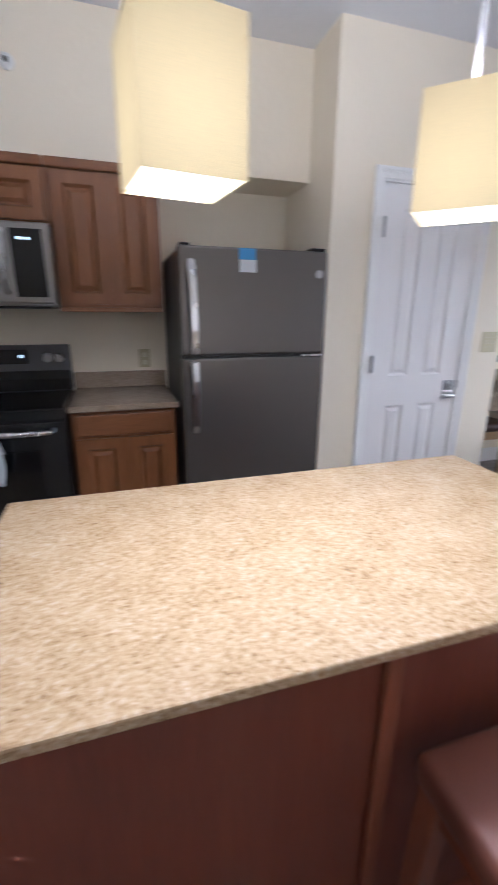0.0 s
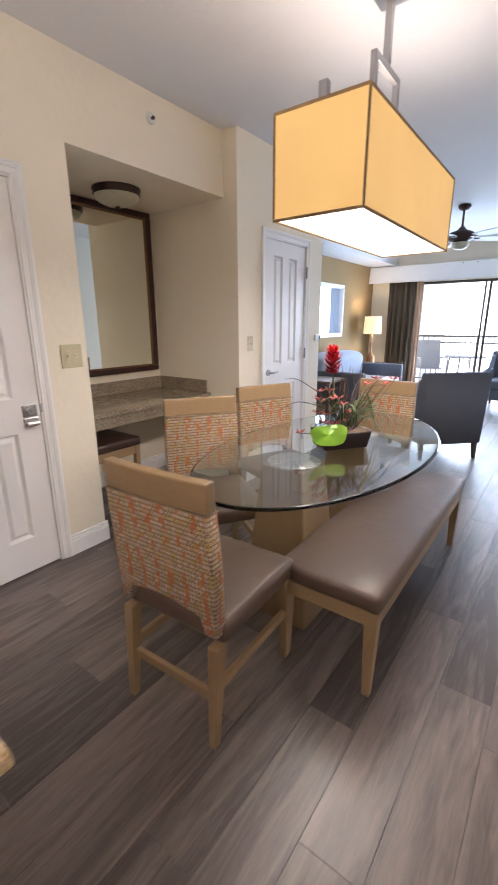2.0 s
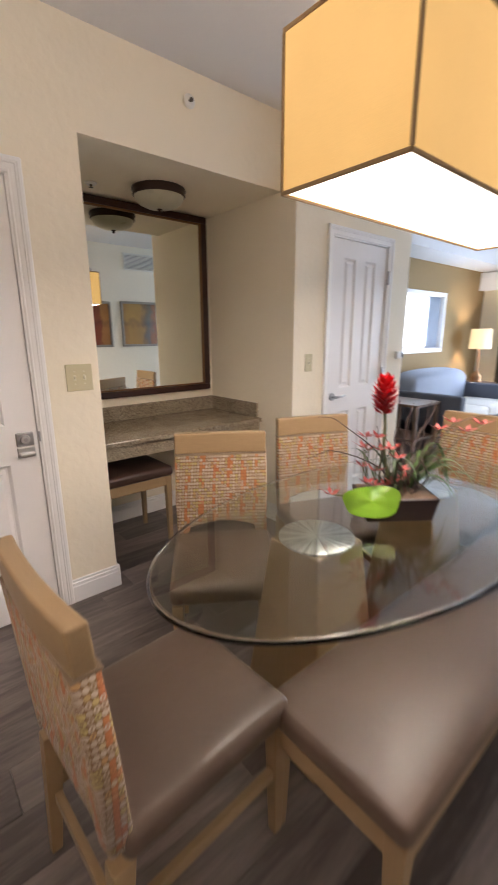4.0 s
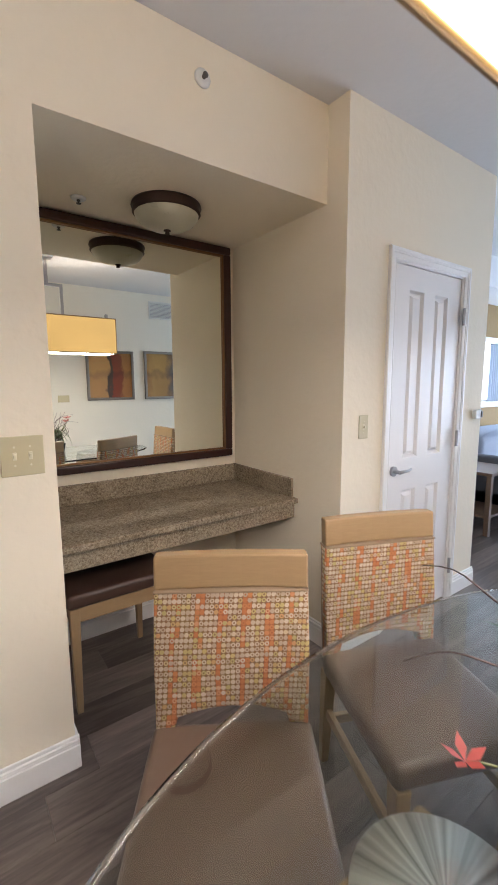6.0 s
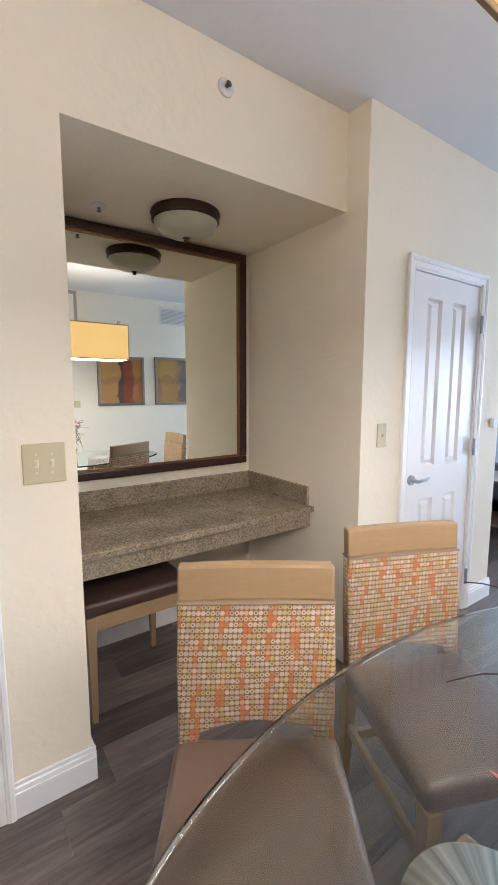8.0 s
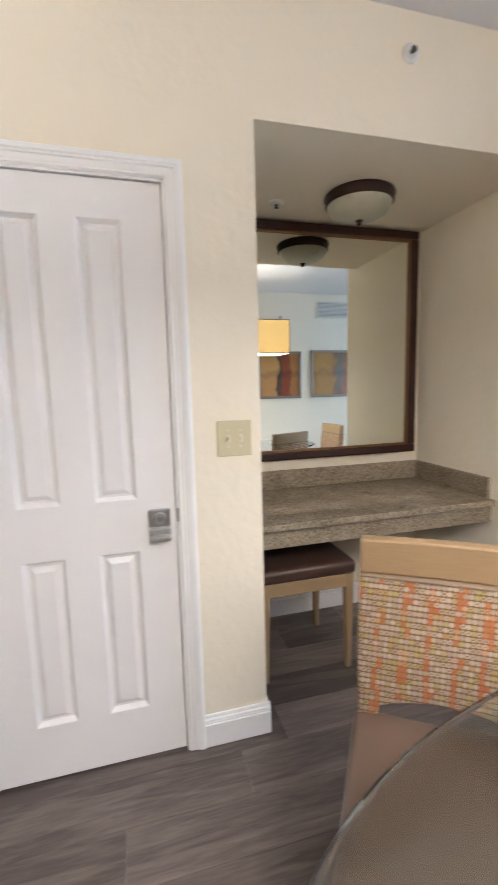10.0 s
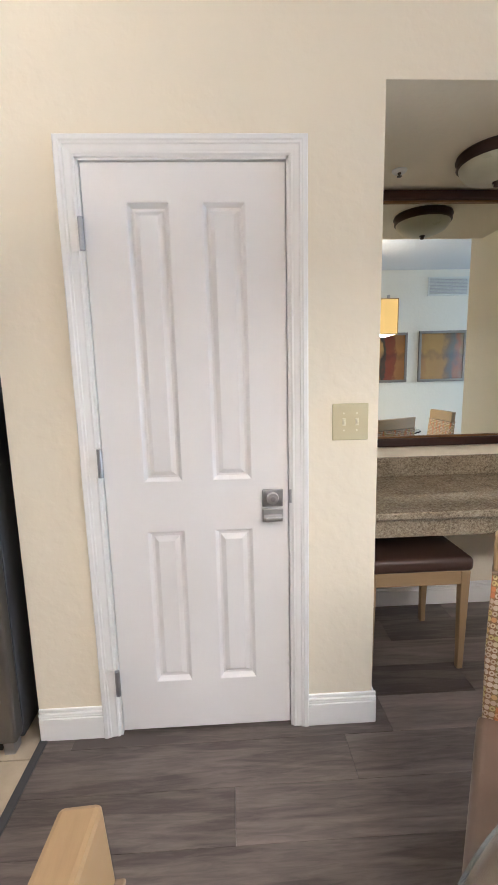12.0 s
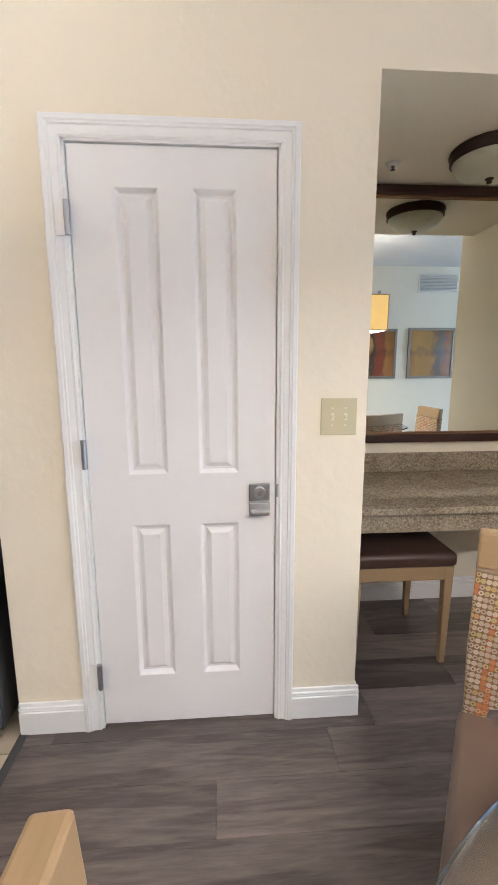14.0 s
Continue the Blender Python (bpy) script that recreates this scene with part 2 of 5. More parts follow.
WALL = plaster("cream_wall_paint", (0.85, 0.775, 0.635))
WALL_WHITE = plaster("white_wall_paint", (0.80, 0.765, 0.69))
WALL_TAN = plaster("tan_wall_paint", (0.30, 0.20, 0.095))
CEIL = plaster("ceiling_paint", (0.69, 0.69, 0.705), 0.25)
TRIM = surface("white_gloss_trim", (0.86, 0.85, 0.84), 0.32, fine=(90, 0.03), broad=(3, 0.04), bump=0.05)
DOOR = surface("white_door_paint", (0.84, 0.82, 0.82), 0.34, fine=(90, 0.015), broad=(3, 0.04), bump=0.06, distance=0.0005)
PLANK = wood("grey_brown_plank", (0.078, 0.062, 0.055), (0.285, 0.232, 0.206), "x", 0.36, 8.0, True, 0.12)
JOINT = surface("dark_floor_joint", (0.08, 0.068, 0.06), 0.8)
TILE = tile_mat("beige_floor_tile", (0.42, 0.34, 0.24), (0.56, 0.47, 0.35))
GROUT = surface("grey_grout", (0.22, 0.2, 0.17), 0.85)
OAK = wood("pale_oak", (0.275, 0.180, 0.092), (0.355, 0.238, 0.127), "z", 0.4, 14.0, bump=0.06)
OAK_X = wood("pale_oak_along", (0.275, 0.180, 0.092), (0.355, 0.238, 0.127), "x", 0.4, 14.0, bump=0.06)
OAK_Y = wood("pale_oak_across", (0.275, 0.180, 0.092), (0.355, 0.238, 0.127), "y", 0.4, 14.0, bump=0.06)
MAPLE = wood("brown_maple", (0.16, 0.06, 0.022), (0.30, 0.13, 0.05), "z", 0.38, 10.0, bump=0.06, coat=0.15)
MAPLE_X = wood("brown_maple_along", (0.16, 0.06, 0.022), (0.30, 0.13, 0.05), "x", 0.38, 10.0, bump=0.06, coat=0.15)
CHERRY = wood("dark_cherry", (0.16, 0.042, 0.026), (0.26, 0.08, 0.048), "z", 0.35, 8.0, bump=0.05, coat=0.2)
CHERRY_POST = wood("red_cherry_trim", (0.22, 0.065, 0.035), (0.33, 0.11, 0.06), "z", 0.35, 8.0, bump=0.05, coat=0.2)
MAHOGANY = wood("dark_mahogany_frame", (0.018, 0.004, 0.003), (0.045, 0.011, 0.007), "x", 0.38, 10.0, bump=0.05, coat=0.05)
GOLD_LIP = surface("bronze_lip", (0.22, 0.11, 0.045), 0.4, 0.5)
FABRIC = woven("ring_pattern_weave")
LEATHER = surface("taupe_leather", (0.118, 0.077, 0.056), 0.42, fine=(420, 0.02), broad=(5, 0.18), bump=0.03, distance=0.0004, creases=0.28)
LEATHER_DARK = surface("dark_brown_leather", (0.06, 0.032, 0.024), 0.38, fine=(320, 0.14), broad=(5, 0.12), bump=0.08, distance=0.0004)
LEATHER_RED = surface("russet_leather", (0.22, 0.083, 0.057), 0.4, fine=(300, 0.12), broad=(4, 0.14), bump=0.08, distance=0.0004)
GRANITE_GOLD = granite("golden_granite", ((0.30, (0.14, 0.085, 0.04)), (0.40, (0.35, 0.23, 0.12)), (0.50, (0.49, 0.35, 0.20)), (0.60, (0.57, 0.44, 0.29)), (0.75, (0.64, 0.55, 0.44))), 92.0, 0.24)
GRANITE_GREY = granite("brown_grey_granite", ((0.30, (0.055, 0.04, 0.026)), (0.45, (0.21, 0.165, 0.112)), (0.58, (0.345, 0.285, 0.205)), (0.75, (0.50, 0.44, 0.34))), 85.0, 0.07)
GRANITE_TAN = granite("tan_granite", ((0.30, (0.14, 0.10, 0.07)), (0.45, (0.30, 0.23, 0.165)), (0.6, (0.40, 0.32, 0.24)), (0.75, (0.50, 0.43, 0.34))), 95.0, 0.2)
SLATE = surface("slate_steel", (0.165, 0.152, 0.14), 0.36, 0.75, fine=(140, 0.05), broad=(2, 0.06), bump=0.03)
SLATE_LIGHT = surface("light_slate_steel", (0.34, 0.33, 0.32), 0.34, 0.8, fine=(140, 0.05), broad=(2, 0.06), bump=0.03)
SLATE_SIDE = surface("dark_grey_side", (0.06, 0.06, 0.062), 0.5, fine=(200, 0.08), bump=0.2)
STEEL = surface("brushed_steel", (0.55, 0.55, 0.56), 0.28, 1.0, fine=(220, 0.08), broad=(6, 0.06), bump=0.04)
PEWTER = surface("brown_pewter", (0.26, 0.235, 0.215), 0.42, 0.8, fine=(150, 0.06), broad=(8, 0.1), bump=0.03)
NICKEL = surface("satin_nickel", (0.42, 0.42, 0.44), 0.35, 1.0, fine=(150, 0.06), broad=(8, 0.1), bump=0.03)
BLACK = surface("black_plastic", (0.012, 0.012, 0.013), 0.25, fine=(80, 0.1), bump=0.03)
BLACK_GLASS = surface("black_oven_glass", (0.006, 0.006, 0.007), 0.08, fine=(40, 0.1), bump=0.0)
WHITE_PLASTIC = surface("white_plastic", (0.72, 0.72, 0.70), 0.4)
ALMOND = surface("almond_plastic", (0.56, 0.50, 0.32), 0.35, fine=(60, 0.03), bump=0.02)
ALMOND_LIGHT = surface("pale_almond_plastic", (0.70, 0.66, 0.50), 0.35, fine=(60, 0.03), bump=0.02)
BRONZE = surface("oiled_bronze", (0.05, 0.028, 0.022), 0.42, 0.6, bump=0.05)
BOWL = surface("frosted_alabaster_glass", (0.50, 0.48, 0.37), 0.3, fine=(8, 0.1), broad=(14, 0.18), bump=0.02)
MIRROR = surface("mirror_silver", (0.85, 0.87, 0.80), 0.08, 1.0, fine=(10, 0.0), broad=(3, 0.0), bump=0.0)
for _n in MIRROR.node_tree.nodes:
    if _n.type == "BSDF_PRINCIPLED":
        for _l in list(_n.inputs["Roughness"].links):
            MIRROR.node_tree.links.remove(_l)
        _n.inputs["Roughness"].default_value = 0.005
GLASS = glass("clear_pane")
GLASS_TABLE = glass("green_tinted_glass", (0.88, 0.94, 0.92))
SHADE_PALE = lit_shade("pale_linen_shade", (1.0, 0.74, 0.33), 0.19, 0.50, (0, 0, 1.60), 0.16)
SPUN = spun("spun_steel")
SEAM = surface("brown_orange_piping", (0.24, 0.17, 0.11), 0.8)
SHADE_GOLD = glowing("gold_linen_shade", (1.0, 0.60, 0.19), 0.25, (0.6, 0.42, 0.18), 0.22)
SHADE_TRIM = surface("brown_shade_piping", (0.34, 0.22, 0.11), 0.8)
DIFFUSER = glowing("lit_white_diffuser", (1.0, 0.95, 0.86), 1.3)
LAMP_SHADE = glowing("lit_cream_shade", (1.0, 0.74, 0.36), 0.34, (0.7, 0.6, 0.4), 0.1)
COPPER = surface("dark_copper", (0.32, 0.17, 0.09), 0.3, 0.9)
SKYGLOW = glowing("bright_hazy_sky", (0.95, 0.98, 1.0), SKY_GLOW, (0.0, 0.0, 0.0))
GREY_CLOTH = surface("charcoal_blue_upholstery", (0.115, 0.125, 0.155), 0.85, fine=(260, 0.25), broad=(5, 0.12), bump=0.3)
BLUE_CLOTH = surface("pale_blue_upholstery", (0.30, 0.34, 0.42), 0.85, fine=(260, 0.2), broad=(5, 0.1), bump=0.3)
CREAM_CLOTH = surface("cream_cushion_cloth", (0.6, 0.58, 0.55), 0.85, fine=(260, 0.15), bump=0.25)
CURTAIN = surface("brown_taupe_curtain", (0.115, 0.085, 0.055), 0.8, fine=(180, 0.2), broad=(4, 0.14), bump=0.25)
PEACH_STRIP = surface("peach_lit_jamb", (0.62, 0.42, 0.28), 0.8, fine=(180, 0.1), bump=0.2)
WALNUT = wood("brown_walnut", (0.09, 0.052, 0.032), (0.17, 0.105, 0.068), "x", 0.45, 9.0, bump=0.05)
DARK_WOOD = wood("dark_walnut", (0.03, 0.016, 0.01), (0.08, 0.04, 0.024), "z", 0.35, 9.0, bump=0.05)
BRONZE_FRAME = surface("bronze_aluminium", (0.10, 0.09, 0.08), 0.45, 0.7, bump=0.04)

# ---------------------------------------------------------------- mesh helpers


def box(lo, hi, bevel=0.0, segments=2, bm=None):
    """A box between two corners, its edges rounded by bevel; added to bm where one is given."""
    b = bmesh.new()
    bmesh.ops.create_cube(b, size=1)
    for v in b.verts:
        v.co = Vector((lo[i] + (v.co[i] + 0.5) * (hi[i] - lo[i]) for i in range(3)))
    if bevel:
        bmesh.ops.bevel(b, geom=b.edges[:], offset=bevel, segments=segments, affect="EDGES", profile=0.5)
    return joined(bm, b)


def joined(bm, b):
    if bm is None:
        return b
    tmp = bpy.data.meshes.new("tmp")
    b.to_mesh(tmp)
    b.free()
    bm.from_mesh(tmp)
    bpy.data.meshes.remove(tmp)
    return bm


def rod(a, b, r1, r2=None, sides=12, bm=None):
    """A round bar from a to b."""
    a, b = Vector(a), Vector(b)
    m = bmesh.new()
    bmesh.ops.create_cone(m, cap_ends=True, segments=sides, radius1=r1, radius2=r1 if r2 is None else r2, depth=(b - a).length)
    turn = (b - a).to_track_quat("Z", "Y").to_matrix().to_4x4()
    bmesh.ops.transform(m, matrix=Matrix.Translation((a + b) / 2) @ turn, verts=m.verts)
    return joined(bm, m)


def taper(a, b, sa, sb, bevel=0.004, bm=None):
    """A square bar from a to b, sa wide at a and sb at b (pairs: x and y)."""
    m = bmesh.new()
    ring = []
    for c, s in ((a, sa), (b, sb)):
        ring.append([m.verts.new((c[0] + i * s[0] / 2, c[1] + j * s[1] / 2, c[2])) for i, j in ((-1, -1), (1, -1), (1, 1), (-1, 1))])
    m.faces.new(ring[0])
    m.faces.new(ring[1])
    for i in range(4):
        m.faces.new((ring[0][i], ring[0][(i + 1) % 4], ring[1][(i + 1) % 4], ring[1][i]))
    bmesh.ops.recalc_face_normals(m, faces=m.faces[:])
    if bevel:
        bmesh.ops.bevel(m, geom=m.edges[:], offset=bevel, segments=2, affect="EDGES", profile=0.5)
    return joined(bm, m)


def lathe(profile, sides=32, centre=(0, 0, 0), bm=None):
    """A turned shape from (radius, z) pairs."""
    m = bmesh.new()
    rings = []
    for r, z in profile:
        if r < 1e-5:
            rings.append([m.verts.new((centre[0], centre[1], centre[2] + z))])
        else:
            rings.append([m.verts.new((centre[0] + r * math.cos(2 * math.pi * k / sides), centre[1] + r * math.sin(2 * math.pi * k / sides), centre[2] + z)) for k in range(sides)])
    for p, q in zip(rings, rings[1:]):
        for k in range(sides):
            n = (k + 1) % sides
            if len(p) == 1 and len(q) > 1:
                m.faces.new((p[0], q[k], q[n]))
            elif len(q) == 1 and len(p) > 1:
                m.faces.new((p[k], p[n], q[0]))
            elif len(p) > 1:
                m.faces.new((p[k], p[n], q[n], q[k]))
    bmesh.ops.recalc_face_normals(m, faces=m.faces[:])
    for f in m.faces:
        f.smooth = True
    return joined(bm, m)


def prism(points, axis, lo, hi, bevel=0.0, bm=None):
    """A flat outline, extruded along one axis from lo to hi; points are the two other coordinates in order x, y, z."""
    m = bmesh.new()
    i = "xyz".index(axis)

    def place(p, d):
        c = list(p)
        c.insert(i, d)
        return m.verts.new(c)

    a = [place(p, lo) for p in points]
    b = [place(p, hi) for p in points]
    m.faces.new(a)
    m.faces.new(b)
    for k in range(len(points)):
        n = (k + 1) % len(points)
        m.faces.new((a[k], a[n], b[n], b[k]))
    bmesh.ops.recalc_face_normals(m, faces=m.faces[:])
    if bevel:
        caps = [e for e in m.edges if len({v in a for v in e.verts}) == 1]
        bmesh.ops.bevel(m, geom=caps, offset=bevel, segments=2, affect="EDGES", profile=0.5)
    return joined(bm, m)


def tube(points, radius, name, material, parent, label="", ends=(1.0, 1.0)):
    """A bent bar along points, as a mesh."""
    m = bmesh.new()
    pts = [Vector(p) for p in points]
    rings, sides = [], 8
    for k, p in enumerate(pts):
        d = (pts[min(k + 1, len(pts) - 1)] - pts[max(k - 1, 0)]).normalized()
        q = d.to_track_quat("Z", "Y").to_matrix()
        r = radius * (ends[0] + (ends[1] - ends[0]) * k / max(1, len(pts) - 1))
        rings.append([m.verts.new(p + q @ Vector((r * math.cos(a), r * math.sin(a), 0))) for a in (2 * math.pi * s / sides for s in range(sides))])
    for a, b in zip(rings, rings[1:]):
        for s in range(sides):
            m.faces.new((a[s], a[(s + 1) % sides], b[(s + 1) % sides], b[s]))
    m.faces.new(rings[0])
    m.faces.new(rings[-1])
    bmesh.ops.recalc_face_normals(m, faces=m.faces[:])
    for f in m.faces:
        f.smooth = True
    return part(name, m, material, parent, label)


def pillow(lo, hi, r, dome=0.01, cuts=8):
    """A padded block: rounded edges and a softly domed top."""
    m = box(lo, hi, r, 4)
    cx, cy = (lo[0] + hi[0]) / 2, (lo[1] + hi[1]) / 2
    top = [f for f in m.faces if f.normal.z > 0.95]
    es = {e for f in top for e in f.edges}
    bmesh.ops.subdivide_edges(m, edges=list(es), cuts=cuts, use_grid_fill=True)
    for v in m.verts:
        u, w = (v.co.x - cx) / ((hi[0] - lo[0]) / 2), (v.co.y - cy) / ((hi[1] - lo[1]) / 2)
        if v.co.z > (lo[2] + hi[2]) / 2:
            v.co.z += dome * max(0, 1 - u * u) * max(0, 1 - w * w)
    for f in m.faces:
        f.smooth = True
    return m


def mesh_object(name, bm, material):
    data = bpy.data.meshes.new(name)
    bmesh.ops.recalc_face_normals(bm, faces=bm.faces[:])
    bm.to_mesh(data)
    bm.free()
    if material is not None:
        data.materials.append(material)
    return new(name, data)


def part(name, bm, material, parent, label=""):
    ob = mesh_object(name, bm, material)
    ob.parent = parent
    return tagged(ob, label) if label else ob


def thing(name, label, category, x=0, y=0, z=0, rz=0, group=""):
    ob = new(name)
    ob.matrix_world = pose(x, y, z, 0, 0, rz)
    ob.empty_display_size = 0.1
    return tagged(ob, label, category, group)


def setting(name, bm, material, label, category):
    return tagged(mesh_object(name, bm, material), label, category, kind="structure")


def soft(ob):
    for p in ob.data.polygons:
        p.use_smooth = True
    return ob


# ---------------------------------------------------------------- the large structure
CEILING = 2.70
CLOSET_Y, DOOR2_Y, ALCOVE_BACK = 2.32, 2.19, 3.135
ALC_L, ALC_R, HEADER = 2.512, 3.785, 2.266

# floor bed, planks and tiles come last in the file
setting("floor", box((-2.3, -1.2, -0.16), (9.95, 3.6, -0.012)), JOINT, "dark underlay below the wood-look plank floor", "floor")
b = box((-2.3, -1.2, CEILING), (10.0, 3.7, CEILING + 0.12))
setting("ceiling", b, CEIL, "smooth pale grey-white painted flat ceiling", "ceiling")

# closet wall, with the opening of the closet door
D1 = (1.532, 2.202, 2.045)
b = box((1.23, CLOSET_Y, 0), (D1[0], CLOSET_Y + 0.12, CEILING))
box((D1[0], CLOSET_Y, D1[2]), (D1[1], CLOSET_Y + 0.12, CEILING), bm=b)
box((D1[1], CLOSET_Y, 0), (ALC_L, CLOSET_Y + 0.12, CEILING), bm=b)
box((1.23, CLOSET_Y + 0.12, 0), (1.35, 3.25, CEILING), bm=b)
box((ALC_L - 0.11, CLOSET_Y + 0.12, 0), (ALC_L, 3.25, CEILING), bm=b)
box((1.35, 3.13, 0), (ALC_L - 0.11, 3.25, CEILING), bm=b)
setting("wall_closet", b, WALL, "cream textured wall around the white closet door", "wall")
b = box((ALC_L, CLOSET_Y, HEADER), (ALC_R, ALCOVE_BACK, CEILING - 0.001))
setting("alcove_header", b, WALL, "cream dropped header over the vanity alcove", "wall")
b = box((ALC_L, ALCOVE_BACK, 0), (ALC_R, ALCOVE_BACK + 0.12, CEILING))
setting("wall_alcove_back", b, WALL, "cream back wall of the vanity alcove", "wall")
D2 = (4.155, 4.825, 2.045)
b = box((ALC_R, DOOR2_Y, 0), (D2[0], DOOR2_Y + 0.12, CEILING))
box((D2[0], DOOR2_Y, D2[2]), (D2[1], DOOR2_Y + 0.12, CEILING), bm=b)
box((D2[1], DOOR2_Y, 0), (5.15, DOOR2_Y + 0.12, CEILING), bm=b)
box((ALC_R, DOOR2_Y + 0.12, 0), (ALC_R + 0.12, 3.3, CEILING), bm=b)
box((5.03, DOOR2_Y + 0.12, 0), (5.15, 3.5, CEILING), bm=b)
box((ALC_R + 0.12, 3.3, 0), (5.03, 3.42, CEILING), bm=b)
setting("wall_pier", b, WALL, "cream textured wall beside the panelled inner door", "wall")
# living room
WIN = (7.30, 8.40, 1.16, 1.94)
LIV_Y, FAR_X = 3.45, 9.83
b = box((5.15, LIV_Y, 0), (WIN[0], LIV_Y + 0.14, CEILING))
box((WIN[1], LIV_Y, 0), (9.97, LIV_Y + 0.14, CEILING), bm=b)
box((WIN[0], LIV_Y, 0), (WIN[1], LIV_Y + 0.14, WIN[2]), bm=b)
box((WIN[0], LIV_Y, WIN[3]), (WIN[1], LIV_Y + 0.14, CEILING), bm=b)
setting("wall_living", b, WALL_TAN, "golden tan living room accent wall", "wall")
setting("soffit_living", box((5.15, 2.98, 2.39), (FAR_X, LIV_Y, CEILING - 0.001)), CEIL, "pale dropped soffit above the sofa wall", "soffit")
SL = (-0.6, 2.52, 2.08)
b = box((FAR_X, SL[1], 0), (FAR_X + 0.14, LIV_Y, CEILING))
box((FAR_X, SL[0], SL[2]), (FAR_X + 0.14, SL[1], CEILING), bm=b)
box((FAR_X, -1.12, 0), (FAR_X + 0.14, SL[0], CEILING), bm=b)
setting("wall_far", b, WALL, "beige end wall around the sliding balcony door", "wall")
b = box((5.62, -1.12, 0), (FAR_X, -1.0, CEILING))
box((5.5, -1.12, 0), (5.62, -0.45, CEILING), bm=b)
box((-2.3, -0.57, 0), (5.5, -0.45, CEILING), bm=b)
setting("wall_south", b, WALL_WHITE, "plain off-white wall opposite the vanity alcove", "wall")
setting("wall_west", box((-2.42, -0.57, 0), (-2.3, 3.1, CEILING)), WALL, "plain cream kitchen end wall", "wall")
b = box((-2.3, 2.95, 0), (1.23, 3.07, CEILING))
setting("wall_kitchen", b, WALL, "cream kitchen back wall", "wall")
setting("kitchen_soffit", box((-2.3, 2.62, 2.075), (1.23, 2.95, CEILING - 0.001)), WALL, "cream boxed soffit above the kitchen cabinets", "soffit")


def baseboard(name, a, b_, face):
    """A white baseboard with a stepped top from a to b on a wall; face: the way the wall looks."""
    h, t = 0.13, 0.016
    ob = thing(name, "white moulded baseboard along the foot of the wall", "baseboard")
    ob["kind"] = "structure"
    (x0, y0), (x1, y1) = a, b_
    fx, fy = face

    def strip(bm, depth, z0, z1):
        lo = (min(x0, x1, x0 + fx * depth, x1 + fx * depth), min(y0, y1, y0 + fy * depth, y1 + fy * depth), z0)
        hi = (max(x0, x1, x0 + fx * depth, x1 + fx * depth), max(y0, y1, y0 + fy * depth, y1 + fy * depth), z1)
        return box(lo, hi, 0.002, 1, bm)

    m = strip(None, t, 0.0005, h * 0.72)
    strip(m, t * 0.8, h * 0.72, h * 0.8)
    strip(m, t * 0.95, h * 0.8, h * 0.88)
    strip(m, t * 0.55, h * 0.88, h)
    part("moulding", m, TRIM, ob)
    return ob


baseboard("baseboard", (1.232, CLOSET_Y - 0.0005), (D1[0] - 0.058, CLOSET_Y - 0.0005), (0, -1))
baseboard("baseboard", (D1[1] + 0.058, CLOSET_Y - 0.0005), (ALC_L + 0.014, CLOSET_Y - 0.0005), (0, -1))
baseboard("baseboard", (ALC_L + 0.0005, CLOSET_Y), (ALC_L + 0.0005, ALCOVE_BACK), (1, 0))
baseboard("baseboard", (ALC_L + 0.02, ALCOVE_BACK - 0.0005), (ALC_R - 0.02, ALCOVE_BACK - 0.0005), (0, -1))
baseboard("baseboard", (ALC_R - 0.0005, DOOR2_Y - 0.016), (ALC_R - 0.0005, ALCOVE_BACK), (-1, 0))
baseboard("baseboard", (ALC_R, DOOR2_Y - 0.0005), (D2[0] - 0.058, DOOR2_Y - 0.0005), (0, -1))
baseboard("baseboard", (D2[1] + 0.058, DOOR2_Y - 0.0005), (5.166, DOOR2_Y - 0.0005), (0, -1))
baseboard("baseboard", (5.1505, DOOR2_Y), (5.1505, 3.44), (1, 0))
baseboard("baseboard", (-0.6, -0.4495), (5.5, -0.4495), (0, 1))
baseboard("baseboard", (5.17, 3.4495), (FAR_X, 3.4495), (0, -1))


# ---------------------------------------------------------------- doors
def panel_field(bm, x0, x1, z0, z1, y):
    """A raised field in a moulded recess, on the face y of a door that looks to -y."""
    def ring(i, depth):
        return [(x0 + i, y + depth, z0 + i), (x1 - i, y + depth, z0 + i), (x1 - i, y + depth, z1 - i), (x0 + i, y + depth, z1 - i)]
    loops = [ring(0, 0), ring(0.002, 0.0012), ring(0.013, 0.017), ring(0.021, 0.0175), ring(0.038, 0.003)]
    vs = [[bm.verts.new(p) for p in lp] for lp in loops]
    for a, b in zip(vs, vs[1:]):
        for k in range(4):
            bm.faces.new((a[k], a[(k + 1) % 4], b[(k + 1) % 4], b[k]))
    bm.faces.new(vs[-1])


